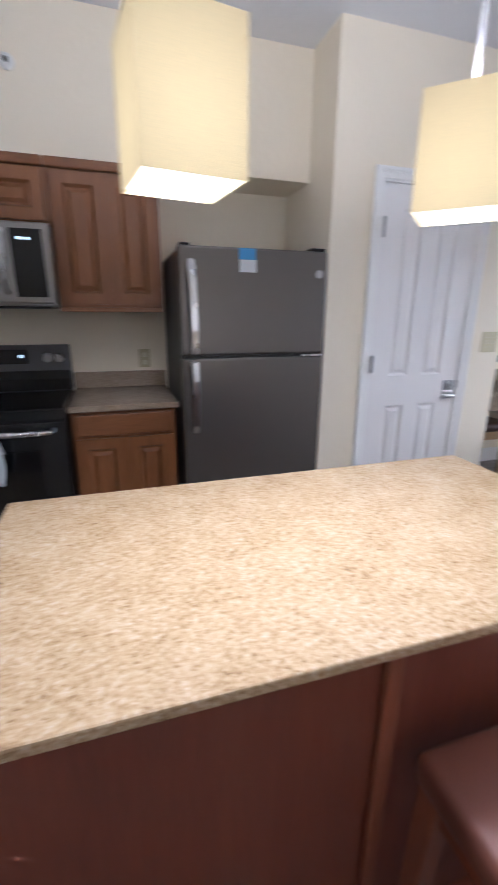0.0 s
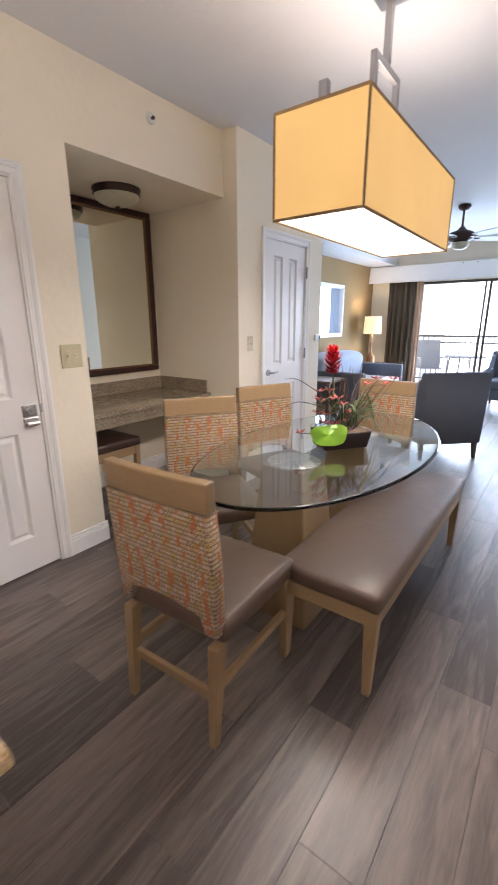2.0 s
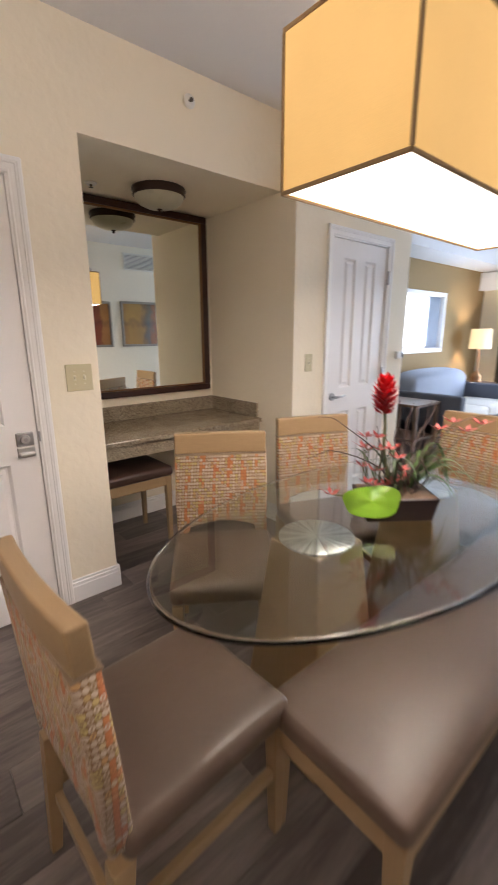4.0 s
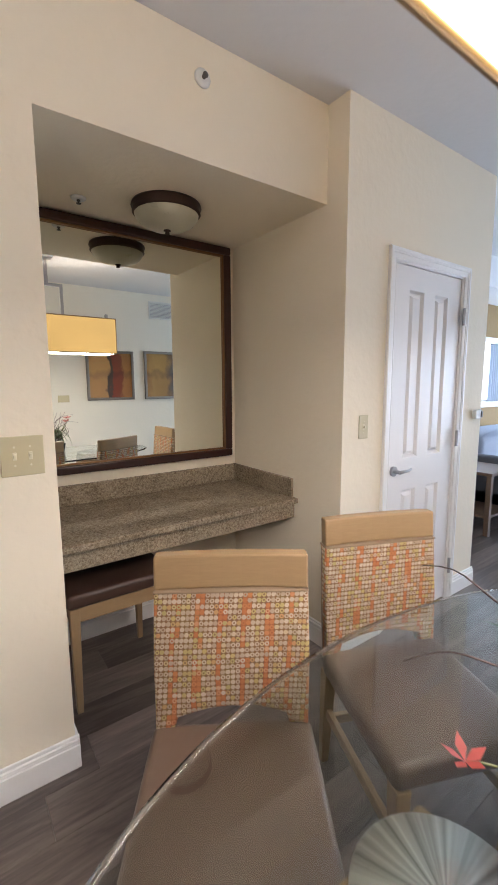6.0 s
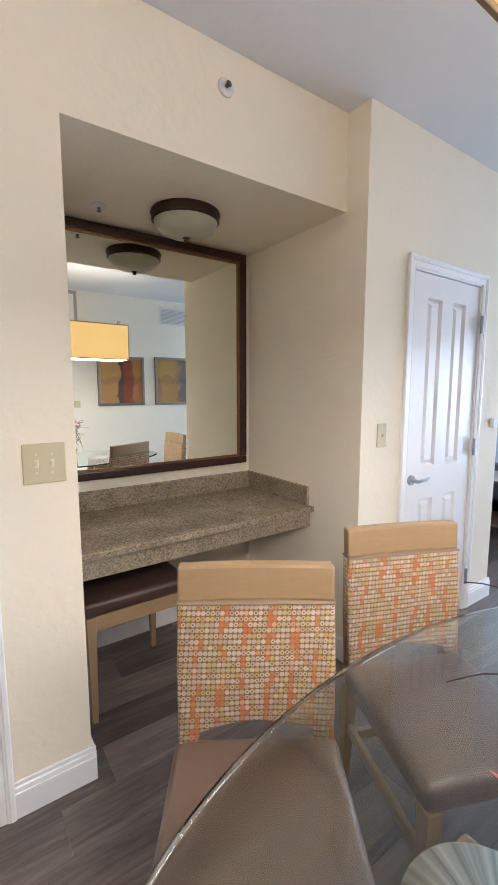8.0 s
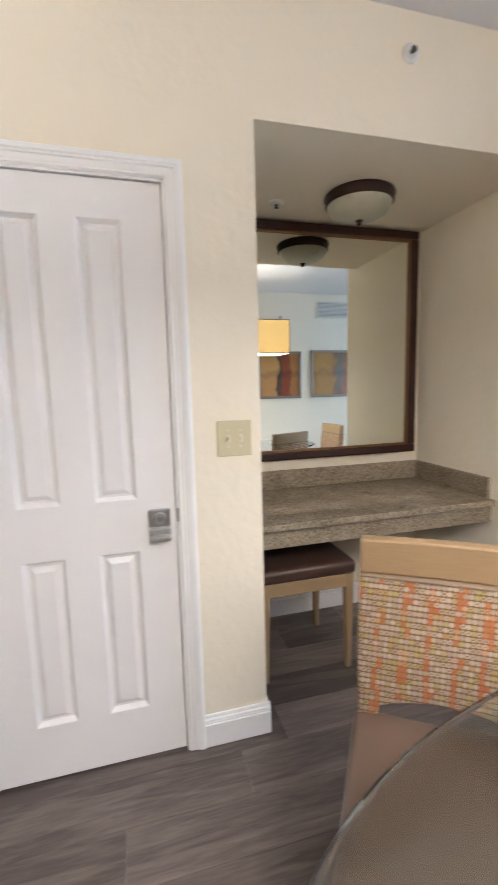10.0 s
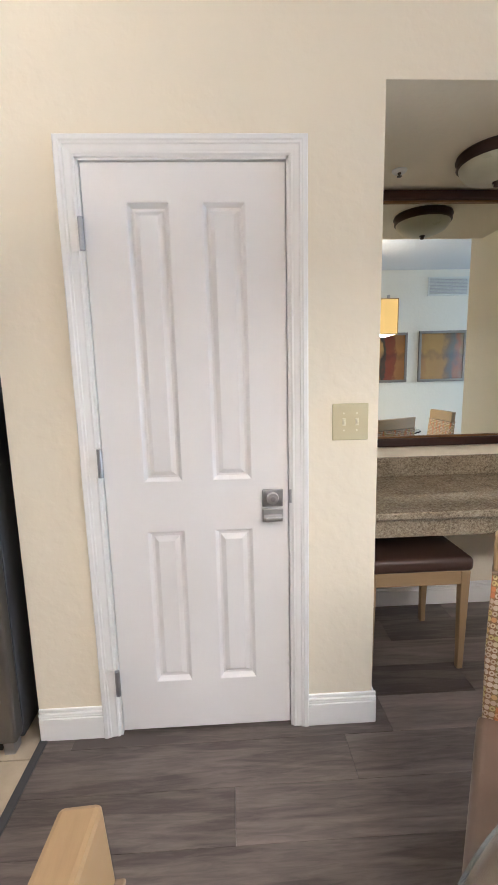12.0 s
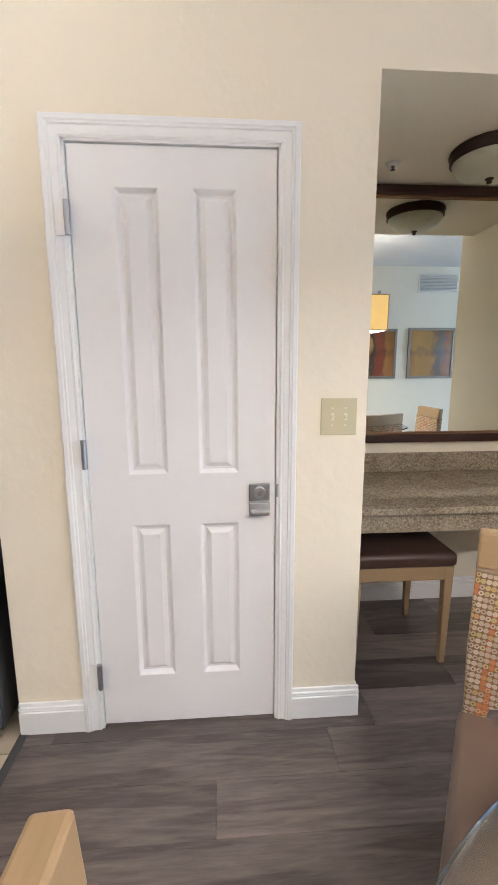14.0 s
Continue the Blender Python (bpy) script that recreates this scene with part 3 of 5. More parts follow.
def panel_leaf(w, h, thick, panels):
    """A moulded door leaf from (0, 0, 0) to (w, thick, h), its front at y = 0, with sunk panels (x0, x1, z0, z1)."""
    bm = bmesh.new()
    xs = sorted({0, w, *[p[0] for p in panels], *[p[1] for p in panels]})
    zs = sorted({0, h, *[p[2] for p in panels], *[p[3] for p in panels]})
    for i in range(len(xs) - 1):
        for j in range(len(zs) - 1):
            cx, cz = (xs[i] + xs[i + 1]) / 2, (zs[j] + zs[j + 1]) / 2
            if any(p[0] < cx < p[1] and p[2] < cz < p[3] for p in panels):
                continue
            bm.faces.new([bm.verts.new(c) for c in ((xs[i], 0, zs[j]), (xs[i + 1], 0, zs[j]), (xs[i + 1], 0, zs[j + 1]), (xs[i], 0, zs[j + 1]))])
    for p in panels:
        panel_field(bm, *p, 0)
    for quad in (((0, thick, 0), (w, thick, 0), (w, thick, h), (0, thick, h)), ((0, 0, 0), (0, thick, 0), (0, thick, h), (0, 0, h)),
                 ((w, 0, 0), (w, thick, 0), (w, thick, h), (w, 0, h)), ((0, 0, 0), (w, 0, 0), (w, thick, 0), (0, thick, 0)), ((0, 0, h), (w, 0, h), (w, thick, h), (0, thick, h))):
        bm.faces.new([bm.verts.new(c) for c in quad])
    bmesh.ops.remove_doubles(bm, verts=bm.verts[:], dist=0.0001)
    return bm


def casing(parent, x0, x1, top, y):
    """A stepped casing round an opening, proud of the wall face y."""
    profile = [(0.0, 0.0005), (0.0, 0.009), (0.006, 0.0125), (0.012, 0.0105), (0.017, 0.0115), (0.031, 0.0125), (0.034, 0.0165), (0.040, 0.0165), (0.044, 0.0195), (0.056, 0.0195), (0.06, 0.016), (0.06, 0.0005)]
    for name, start, end in (("jamb_casing", lambda d: (x0 - d, 0.001), lambda d: (x0 - d, top + d)), ("jamb_casing", lambda d: (x1 + d, 0.001), lambda d: (x1 + d, top + d)),
                             ("head_casing", lambda d: (x0 - d, top + d), lambda d: (x1 + d, top + d))):
        m = bmesh.new()
        ends = [[m.verts.new((f(d)[0], y - h, f(d)[1])) for d, h in profile] for f in (start, end)]
        for k in range(len(profile)):
            n = (k + 1) % len(profile)
            m.faces.new((ends[0][k], ends[0][n], ends[1][n], ends[1][k]))
        m.faces.new(ends[0])
        m.faces.new(ends[1])
        part(name, m, TRIM, parent)
    for lo, hi in (((x0 - 0.001, 0), (x0 + 0.008, top)), ((x1 - 0.008, 0), (x1 + 0.001, top)), ((x0, top - 0.008), (x1, top + 0.001))):
        part("jamb", box((lo[0], y - 0.004, lo[1]), (hi[0], y + 0.118, hi[1])), TRIM, parent)
    part("stop", box((x0 + 0.008, y + 0.05, top - 0.022), (x1 - 0.008, y + 0.062, top - 0.008)), TRIM, parent)
    part("stop", box((x0 + 0.008, y + 0.05, 0), (x0 + 0.02, y + 0.062, top - 0.022)), TRIM, parent)
    part("stop", box((x1 - 0.02, y + 0.05, 0), (x1 - 0.008, y + 0.062, top - 0.022)), TRIM, parent)


def hinge(parent, x, y, z, leaf_dx):
    h = part("hinge", rod((x, y - 0.008, z - 0.05), (x, y - 0.008, z + 0.05), 0.009, sides=12), NICKEL, parent, "satin nickel hinge")
    for k in (-0.017, 0.017):
        rod_ring = rod((x, y - 0.008, z + k - 0.001), (x, y - 0.008, z + k + 0.001), 0.0097)
        part("knuckle", rod_ring, NICKEL, h)
    part("hinge_plate", box((min(x, x + leaf_dx), y - 0.0035, z - 0.05), (max(x, x + leaf_dx), y + 0.0, z + 0.05)), TRIM, h)


def four_panel_door(name, label, x0, x1, top, y, hinges_left):
    door = thing(name, label, "door")
    door["kind"] = "structure"
    casing(door, x0, x1, top, y)
    w, h = x1 - x0 - 0.022, top - 0.022
    cols = [(0.137, 0.272), (w - 0.268, w - 0.13)] if hinges_left else [(0.13, 0.268), (w - 0.272, w - 0.137)]
    panels = [(c[0], c[1], z[0], z[1]) for c in cols for z in ((0.20, 0.80), (0.985, 1.905))]
    bm = panel_leaf(w, h, 0.04, panels)
    bmesh.ops.translate(bm, vec=(x0 + 0.011, y + 0.006, 0.011), verts=bm.verts)
    leaf = part("door_leaf", bm, DOOR, door, "white moulded four-panel door leaf, closed")
    hx = x0 + 0.009 if hinges_left else x1 - 0.009
    for z in (0.235, 1.075, 1.815):
        hinge(door, hx, y - 0.014, z, -0.034 if hinges_left else 0.034)
    return door


door1 = four_panel_door("door_1", "closed white four-panel closet door with keypad lock", *D1, CLOSET_Y, True)
lock = part("lock", box((2.097, 2.314, 0.893), (2.172, 2.3265, 0.957), 0.004), NICKEL, door1, "satin nickel deadbolt and paddle handle")
part("bolt_knob", rod((2.134, 2.302, 0.925), (2.134, 2.316, 0.925), 0.02, 0.023, 24), STEEL, lock)
part("key_slot", rod((2.134, 2.2995, 0.925), (2.134, 2.304, 0.925), 0.009, 0.009, 16), NICKEL, lock)
m = box((2.097, 2.312, 0.838), (2.172, 2.3265, 0.887), 0.004)
box((2.100, 2.285, 0.846), (2.169, 2.3155, 0.866), 0.006, bm=m)
part("paddle", m, STEEL, lock)
part("strike", box((2.194, 2.314, 0.905), (2.203, 2.323, 0.955), 0.002), NICKEL, door1, "dark strike plate")

door2 = four_panel_door("door_2", "closed white four-panel door with lever handle", *D2, DOOR2_Y, False)
rose = part("rose", rod((4.21, 2.184, 0.935), (4.21, 2.197, 0.935), 0.028, 0.028, 24), NICKEL, door2, "satin nickel lever handle")
rod_bm = rod((4.21, 2.145, 0.935), (4.21, 2.186, 0.935), 0.011)
part("spindle", rod_bm, NICKEL, rose)
tube([(4.205, 2.147, 0.935), (4.24, 2.142, 0.938), (4.28, 2.145, 0.936), (4.318, 2.152, 0.942)], 0.0095, "lever", NICKEL, rose, ends=(1.1, 0.7))


# ---------------------------------------------------------------- switches, sprinklers
def switch(name, x0, x1, z0, z1, y, count, label):
    ob = thing(name, label, "light switch")
    part("plate", box((x0, y - 0.006, z0), (x1, y - 0.0005, z1), 0.003), ALMOND, ob)
    for k in range(count):
        cx = x0 + (x1 - x0) * (k + 1) / (count + 1) if count == 1 else (x0 + x1) / 2 + (k - 0.5) * 0.046
        cz = (z0 + z1) / 2
        part("toggle_slot", box((cx - 0.006, y - 0.0075, cz - 0.013), (cx + 0.006, y - 0.0055, cz + 0.013), 0.001), ALMOND_LIGHT, ob)
        up = 1 if k == 0 else -1
        m = taper((cx, y - 0.01, cz - 0.006), (cx, y - 0.013, cz + 0.007), (0.008, 0.014), (0.006, 0.008), 0.001)
        part("toggle", m, ALMOND_LIGHT, ob)
        for dz in (-0.03, 0.03):
            part("screw", rod((cx, y - 0.0075, cz + dz), (cx, y - 0.0055, cz + dz), 0.0034, sides=10), ALMOND_LIGHT, ob)
    return ob


switch("light_switch", 2.348, 2.476, 1.127, 1.257, CLOSET_Y, 2, "almond plastic double toggle light switch")
switch("light_switch", 3.902, 3.972, 1.14, 1.26, DOOR2_Y, 1, "almond plastic single toggle light switch")


def sprinkler(x, y, z, way):
    ob = thing("sprinkler", "white escutcheon with small metal sprinkler head", "sprinkler", x, y, z)
    if way == "wall":
        turn = pose(0, 0, 0, 90)
    else:
        turn = pose(0, 0, 0, 180)
    for name, prof, mat_ in (("escutcheon", [(0, 0.0), (0.034, 0.0), (0.033, 0.006), (0.024, 0.012), (0.015, 0.012), (0.0, 0.009)], WHITE_PLASTIC),
                             ("head", [(0, 0.008), (0.008, 0.008), (0.008, 0.016), (0.004, 0.018), (0.004, 0.024), (0.011, 0.025), (0.011, 0.027), (0, 0.027)], BRONZE_FRAME)):
        bm = lathe(prof, 20)
        bmesh.ops.transform(bm, matrix=turn, verts=bm.verts)
        part(name, bm, mat_, ob)
    return ob


sprinkler(3.11, CLOSET_Y - 0.0005, 2.557, "wall")
sprinkler(-0.27, 2.6195, 2.43, "wall")
sprinkler(2.795, 2.915, HEADER - 0.0005, "ceiling")
ob = thing("wall_sensor", "small white wall box with grey sensor face", "sensor")
part("housing", box((5.03, DOOR2_Y - 0.03, 1.185), (5.11, DOOR2_Y - 0.0005, 1.245), 0.006), WHITE_PLASTIC, ob)
part("face", box((5.088, DOOR2_Y - 0.037, 1.195), (5.108, DOOR2_Y - 0.0295, 1.235), 0.003), SLATE_SIDE, ob, "dark grey face")

# ---------------------------------------------------------------- vanity alcove
top = thing("vanity_counter", "brown-grey speckled granite vanity shelf with splash and apron", "counter")
part("slab", box((ALC_L + 0.0005, 2.50, 0.755), (ALC_R - 0.0005, ALCOVE_BACK - 0.0005, 0.785), 0.003), GRANITE_GREY, top)
part("apron", box((ALC_L + 0.0005, 2.53, 0.668), (ALC_R - 0.0005, 2.552, 0.7555), 0.002), GRANITE_GREY, top)
part("back_splash", box((ALC_L + 0.0005, 3.11, 0.7855), (ALC_R - 0.021, ALCOVE_BACK - 0.0008, 0.892), 0.003), GRANITE_GREY, top)
part("side_splash", box((ALC_R - 0.02, 2.54, 0.7855), (ALC_R - 0.0008, ALCOVE_BACK - 0.0008, 0.892), 0.003), GRANITE_GREY, top)

mirror = thing("wall_mirror", "large wall mirror in a dark mahogany frame", "mirror")
MX0, MX1, MZ0, MZ1, FW = 2.535, 3.742, 0.955, 2.256, 0.046
part("glass", box((MX0 + FW - 0.01, 3.118, MZ0 + FW - 0.01), (MX1 - FW + 0.01, 3.124, MZ1 - FW + 0.01)), MIRROR, mirror)
part("backing", box((MX0 + 0.02, 3.1245, MZ0 + 0.02), (MX1 - 0.02, 3.1345, MZ1 - 0.02)), BLACK, mirror)
for lo, hi in (((MX0, MZ0), (MX1, MZ0 + FW)), ((MX0, MZ1 - FW), (MX1, MZ1)), ((MX0, MZ0 + FW), (MX0 + FW, MZ1 - FW)), ((MX1 - FW, MZ0 + FW), (MX1, MZ1 - FW))):
    part("frame_rail", box((lo[0], 3.092, lo[1]), (hi[0], 3.1245, hi[1]), 0.008, 3), MAHOGANY, mirror)
for lo, hi in (((MX0 + FW - 0.004, MZ0 + FW - 0.004), (MX1 - FW + 0.004, MZ0 + FW + 0.01)), ((MX0 + FW - 0.004, MZ1 - FW - 0.01), (MX1 - FW + 0.004, MZ1 - FW + 0.004)),
               ((MX0 + FW - 0.004, MZ0 + FW), (MX0 + FW + 0.01, MZ1 - FW)), ((MX1 - FW - 0.01, MZ0 + FW), (MX1 - FW + 0.004, MZ1 - FW))):
    part("inner_lip", box((lo[0], 3.106, lo[1]), (hi[0], 3.1175, hi[1]), 0.003), GOLD_LIP, mirror, "worn bronze inner lip")

cl = thing("ceiling_light", "flush bowl ceiling light, bronze rim and frosted glass, unlit", "ceiling light", 3.16, 2.765, HEADER)
part("rim", lathe([(0, -0.0005), (0.162, -0.0005), (0.166, -0.012), (0.158, -0.028), (0.162, -0.04), (0.156, -0.046), (0.14, -0.046), (0.14, -0.03), (0, -0.03)], 48), BRONZE, cl)
part("bowl", lathe([(0.152, -0.044), (0.148, -0.060), (0.128, -0.084), (0.090, -0.102), (0.04, -0.112), (0, -0.114)], 48), BOWL, cl)
part("finial", lathe([(0, -0.109), (0.016, -0.112), (0.018, -0.117), (0.008, -0.121), (0.0115, -0.127), (0.011, -0.132), (0, -0.136)], 20), BRONZE, cl)

stool = thing("vanity_stool", "oak stool with dark brown leather seat, under the shelf", "stool")
part("seat", pillow((2.56, 2.555, 0.485), (3.045, 3.0, 0.55), 0.022, 0.008), LEATHER_DARK, stool)
for lo, hi in (((2.575, 2.57), (3.03, 2.59)), ((2.575, 2.965), (3.03, 2.985)), ((2.575, 2.59), (2.595, 2.965)), ((3.01, 2.59), (3.03, 2.965))):
    part("rail", box((lo[0], lo[1], 0.42), (hi[0], hi[1], 0.4845), 0.003), OAK_X, stool)
for x in (2.592, 3.013):
    for y in (2.587, 2.968):
        part("leg", taper((x, y, 0.0), (x, y, 0.484), (0.026, 0.026), (0.042, 0.042), 0.003), OAK, stool)

# ---------------------------------------------------------------- dining set


def dining_chair():
    """A side chair that faces +x, at the origin."""
    ch = thing("dining_chair", "oak dining chair, taupe leather seat, ring-patterned woven back", "chair", group="chairs round the dining table")
    lean = lambda z: -0.235 - max(0.0, z - 0.46) * 0.075
    part("seat", pillow((-0.225, -0.225, 0.385), (0.255, 0.225, 0.468), 0.026, 0.012), LEATHER, ch, "taupe leather seat pad")
    for x, y, dx in ((-0.225, -0.195, -0.03), (-0.225, 0.195, -0.03), (0.225, -0.195, 0.0), (0.225, 0.195, 0.0)):
        part("leg", taper((x + dx, y, 0.0), (x, y, 0.386), (0.028, 0.028), (0.05, 0.042), 0.003), OAK, ch)
    part("stretcher", box((-0.243, -0.18, 0.165), (-0.223, 0.18, 0.2), 0.003), OAK_Y, ch)
    for y in (-0.195, 0.195):
        part("stretcher", box((-0.225, y - 0.01, 0.205), (0.215, y + 0.01, 0.24), 0.003), OAK_X, ch)
    # upholstered back: a sleeve with an arch cut into its foot
    hw = 0.213
    pts = [(-hw, 0.43), (-hw + 0.045, 0.43)]
    pts += [(-hw + 0.06 + (2 * hw - 0.12) * k / 10, 0.492 + 0.026 * math.sin(math.pi * k / 10)) for k in range(11)]
    pts += [(hw - 0.045, 0.43), (hw, 0.43), (hw + 0.004, 0.65), (hw, 0.855), (-hw, 0.855), (-hw - 0.004, 0.65)]
    bm = prism(pts, "x", -0.027, 0.027, 0.008)
    for v in bm.verts:
        v.co.x += lean(v.co.z) + 0.012 * (abs(v.co.y) / hw) ** 2
    back = soft(part("backrest", bm, FABRIC, ch, "woven back with cream rings on orange and olive"))
    bm = box((-0.029, -hw - 0.001, 0.851), (0.029, hw + 0.001, 0.857), 0.002)
    for v in bm.verts:
        v.co.x += lean(v.co.z) + 0.012 * (abs(v.co.y) / hw) ** 2
    part("piping", bm, SEAM, back)
    bm = box((-0.021, -hw, 0.857), (0.021, hw, 0.952), 0.006)
    bmesh.ops.subdivide_edges(bm, edges=[e for e in bm.edges if abs(e.verts[0].co.y - e.verts[1].co.y) > 0.3], cuts=6)
    for v in bm.verts:
        v.co.x += lean(v.co.z) + 0.012 * (abs(v.co.y) / hw) ** 2
    part("crest_rail", bm, OAK_Y, ch, "smooth pale oak crest rail")
    return ch


BACK = -0.272


def chair_pose(cx, cy, yaw):
    """The pose that brings the middle of a chair's top rail to (cx, cy)."""
    c, s = math.cos(radians(yaw)), math.sin(radians(yaw))
    return pose(cx - BACK * c, cy - BACK * s, 0, 0, 0, yaw)


chair = dining_chair()
chair.matrix_world = chair_pose(1.834, 1.006, 3.0)
for cx, cy, yaw in ((2.841, 1.747, -124.0), (3.463, 1.73, -113.0), (4.2, 1.105, 178.0)):
    copy_thing(chair, chair_pose(cx, cy, yaw))

bench = thing("dining_bench", "long oak bench with taupe leather top", "bench")
BX0, BX1, BY0, BY1 = 2.325, 3.79, 0.445, 0.878
part("cushion", pillow((BX0, BY0, 0.375), (BX1, BY1, 0.452), 0.026, 0.01, 10), LEATHER, bench, "taupe leather bench pad")
for lo, hi, mm in (((BX0 + 0.03, BY0 + 0.012), (BX1 - 0.03, BY0 + 0.032), OAK_X), ((BX0 + 0.03, BY1 - 0.032), (BX1 - 0.03, BY1 - 0.012), OAK_X), ((BX0 + 0.012, BY0 + 0.03), (BX0 + 0.032, BY1 - 0.03), OAK_Y), ((BX1 - 0.032, BY0 + 0.03), (BX1 - 0.012, BY1 - 0.03), OAK_Y)):
    part("apron", box((lo[0], lo[1], 0.315), (hi[0], hi[1], 0.3755), 0.003), mm, bench)
for x in (BX0 + 0.036, BX1 - 0.036):
    for y in (BY0 + 0.036, BY1 - 0.036):
        part("leg", taper((x, y, 0), (x, y, 0.376), (0.03, 0.03), (0.052, 0.052), 0.003), OAK, bench)

TX, TY, TA, TB = 3.045, 0.998, 0.945, 0.50
table = thing("dining_table", "oval glass dining table on two oak pedestals", "table")
bm = bmesh.new()
rings = []
for inset, z in ((0.012, 0.738), (0.0, 0.742), (0.0, 0.748), (0.014, 0.7515)):
    rings.append([bm.verts.new((TX + (TA - inset) * math.cos(a), TY + (TB - inset) * math.sin(a), z)) for a in (2 * math.pi * k / 128 for k in range(128))])
bm.faces.new(rings[0])
bm.faces.new(rings[-1])
for p, q in zip(rings, rings[1:]):
    for k in range(128):
        f = bm.faces.new((p[k], p[(k + 1) % 128], q[(k + 1) % 128], q[k]))
        f.smooth = True
part("tabletop", bm, GLASS_TABLE, table, "thick green-tinted oval glass top")
for x in (2.695, 3.395):
    ped = part("pedestal", taper((x, 1.02, 0.0), (x, 1.02, 0.728), (0.36, 0.36), (0.215, 0.215), 0.008), OAK, table, "tapered square oak pedestal")
    cap = part("cap", lathe([(0, 0.728), (0.122, 0.728), (0.125, 0.731), (0.125, 0.735), (0.121, 0.7375), (0, 0.7375)], 48), SPUN, ped, "spun steel disc cap")
    cap.location = (x, 1.02, 0)

# rectangular lamp over the table
LX0, LX1, LY0, LY1, LZ0, LZ1 = 2.541, 3.712, 0.69, 1.045, 1.74, 2.085
lamp = thing("dining_pendant", "long rectangular gold linen pendant lamp, lit", "pendant lamp")
for lo, hi in (((LX0, LY0), (LX1, LY0 + 0.006)), ((LX0, LY1 - 0.006), (LX1, LY1)), ((LX0, LY0 + 0.006), (LX0 + 0.006, LY1 - 0.006)), ((LX1 - 0.006, LY0 + 0.006), (LX1, LY1 - 0.006))):
    part("shade_panel", box((lo[0], lo[1], LZ0), (hi[0], hi[1], LZ1)), SHADE_GOLD, lamp, "gold linen shade panel")
for z in (LZ0, LZ1):
    for lo, hi in (((LX0 - 0.003, LY0 - 0.003), (LX1 + 0.003, LY0 + 0.003)), ((LX0 - 0.003, LY1 - 0.003), (LX1 + 0.003, LY1 + 0.003)), ((LX0 - 0.003, LY0 + 0.003), (LX0 + 0.003, LY1 - 0.003)), ((LX1 - 0.003, LY0 + 0.003), (LX1 + 0.003, LY1 - 0.003))):
        part("piping", box((lo[0], lo[1], z - 0.005), (hi[0], hi[1], z + 0.005), 0.001, 1), SHADE_TRIM, lamp)
for x in (LX0, LX1):
    for y in (LY0, LY1):
        part("piping", box((x - 0.004, y - 0.004, LZ0 + 0.006), (x + 0.004, y + 0.004, LZ1 - 0.006), 0.001, 1), SHADE_TRIM, lamp)
part("diffuser", box((LX0 + 0.007, LY0 + 0.007, LZ0 + 0.001), (LX1 - 0.007, LY1 - 0.007, LZ0 + 0.005)), DIFFUSER, lamp, "white acrylic diffuser, glowing")
LCX, LCY = 3.115, 0.868
m = box((LCX - 0.56, LCY - 0.014, 2.055), (LCX + 0.56, LCY + 0.014, 2.083), 0.002)
part("spine", m, NICKEL, lamp, "brushed steel spine")
for x in (2.575, 3.675):
    m = box((x - 0.013, LCY - 0.016, 2.05), (x + 0.013, LCY + 0.016, 2.15), 0.002)
    part("end_bracket", m, NICKEL, lamp)
for x in (2.985, 3.245):
    part("upright", box((x - 0.014, LCY - 0.012, 2.08), (x + 0.014, LCY + 0.012, 2.40), 0.002), NICKEL, lamp, "brushed steel upright")
part("crossbar", box((2.972, LCY - 0.0125, 2.372), (3.258, LCY + 0.0125, 2.40), 0.002), NICKEL, lamp)
part("drop_rod", box((LCX - 0.014, LCY - 0.014, 2.40), (LCX + 0.014, LCY + 0.014, 2.65), 0.002), NICKEL, lamp)
part("canopy", box((LCX - 0.065, LCY - 0.065, 2.63), (LCX + 0.065, LCY + 0.065, CEILING - 0.0005), 0.003), NICKEL, lamp, "square steel ceiling canopy")
area_lamp("balcony_daylight", FAR_X - 0.15, (SL[0] + SL[1]) / 2, SL[2] / 2 + 0.02, SL[2] - 0.18, SL[1] - SL[0] - 0.1, BALCONY_DAY, DAYLIGHT, 0, 78, 0)
area_lamp("window_daylight", (WIN[0] + WIN[1]) / 2, LIV_Y + 0.06, (WIN[2] + WIN[3]) / 2, WIN[1] - WIN[0] - 0.1, WIN[3] - WIN[2] - 0.1, WINDOW_DAY, DAYLIGHT, -90)
area_lamp("dining_lamp_down", (LX0 + LX1) / 2, LCY, LZ0 - 0.003, 1.15, 0.3, DINING_DOWN, WARM)
area_lamp("dining_lamp_up", (LX0 + LX1) / 2, LCY, 2.03, 1.15, 0.3, DINING_UP, WARM, 180)

# ---------------------------------------------------------------- kitchen
isl = thing("kitchen_island", "dark cherry kitchen island with golden granite top", "island")
part("worktop", box((-0.2, 0.51, 0.871), (1.194, 1.222, 0.892), 0.004), GRANITE_GOLD, isl, "golden speckled granite worktop")
part("body", box((-0.17, 0.575, 0.0), (1.15, 1.19, 0.8705), 0.003), CHERRY, isl, "dark cherry panelled body")
part("post", box((0.482, 0.556, 0.0), (0.512, 0.5745, 0.8705), 0.004), CHERRY_POST, isl, "reddish cherry trim post")
part("post", box((1.12, 0.556, 0.0), (1.162, 0.5745, 0.8705), 0.004), CHERRY, isl)
part("end_panel", box((1.1505, 0.575, 0.09), (1.165, 1.19, 0.8705), 0.003), CHERRY, isl)

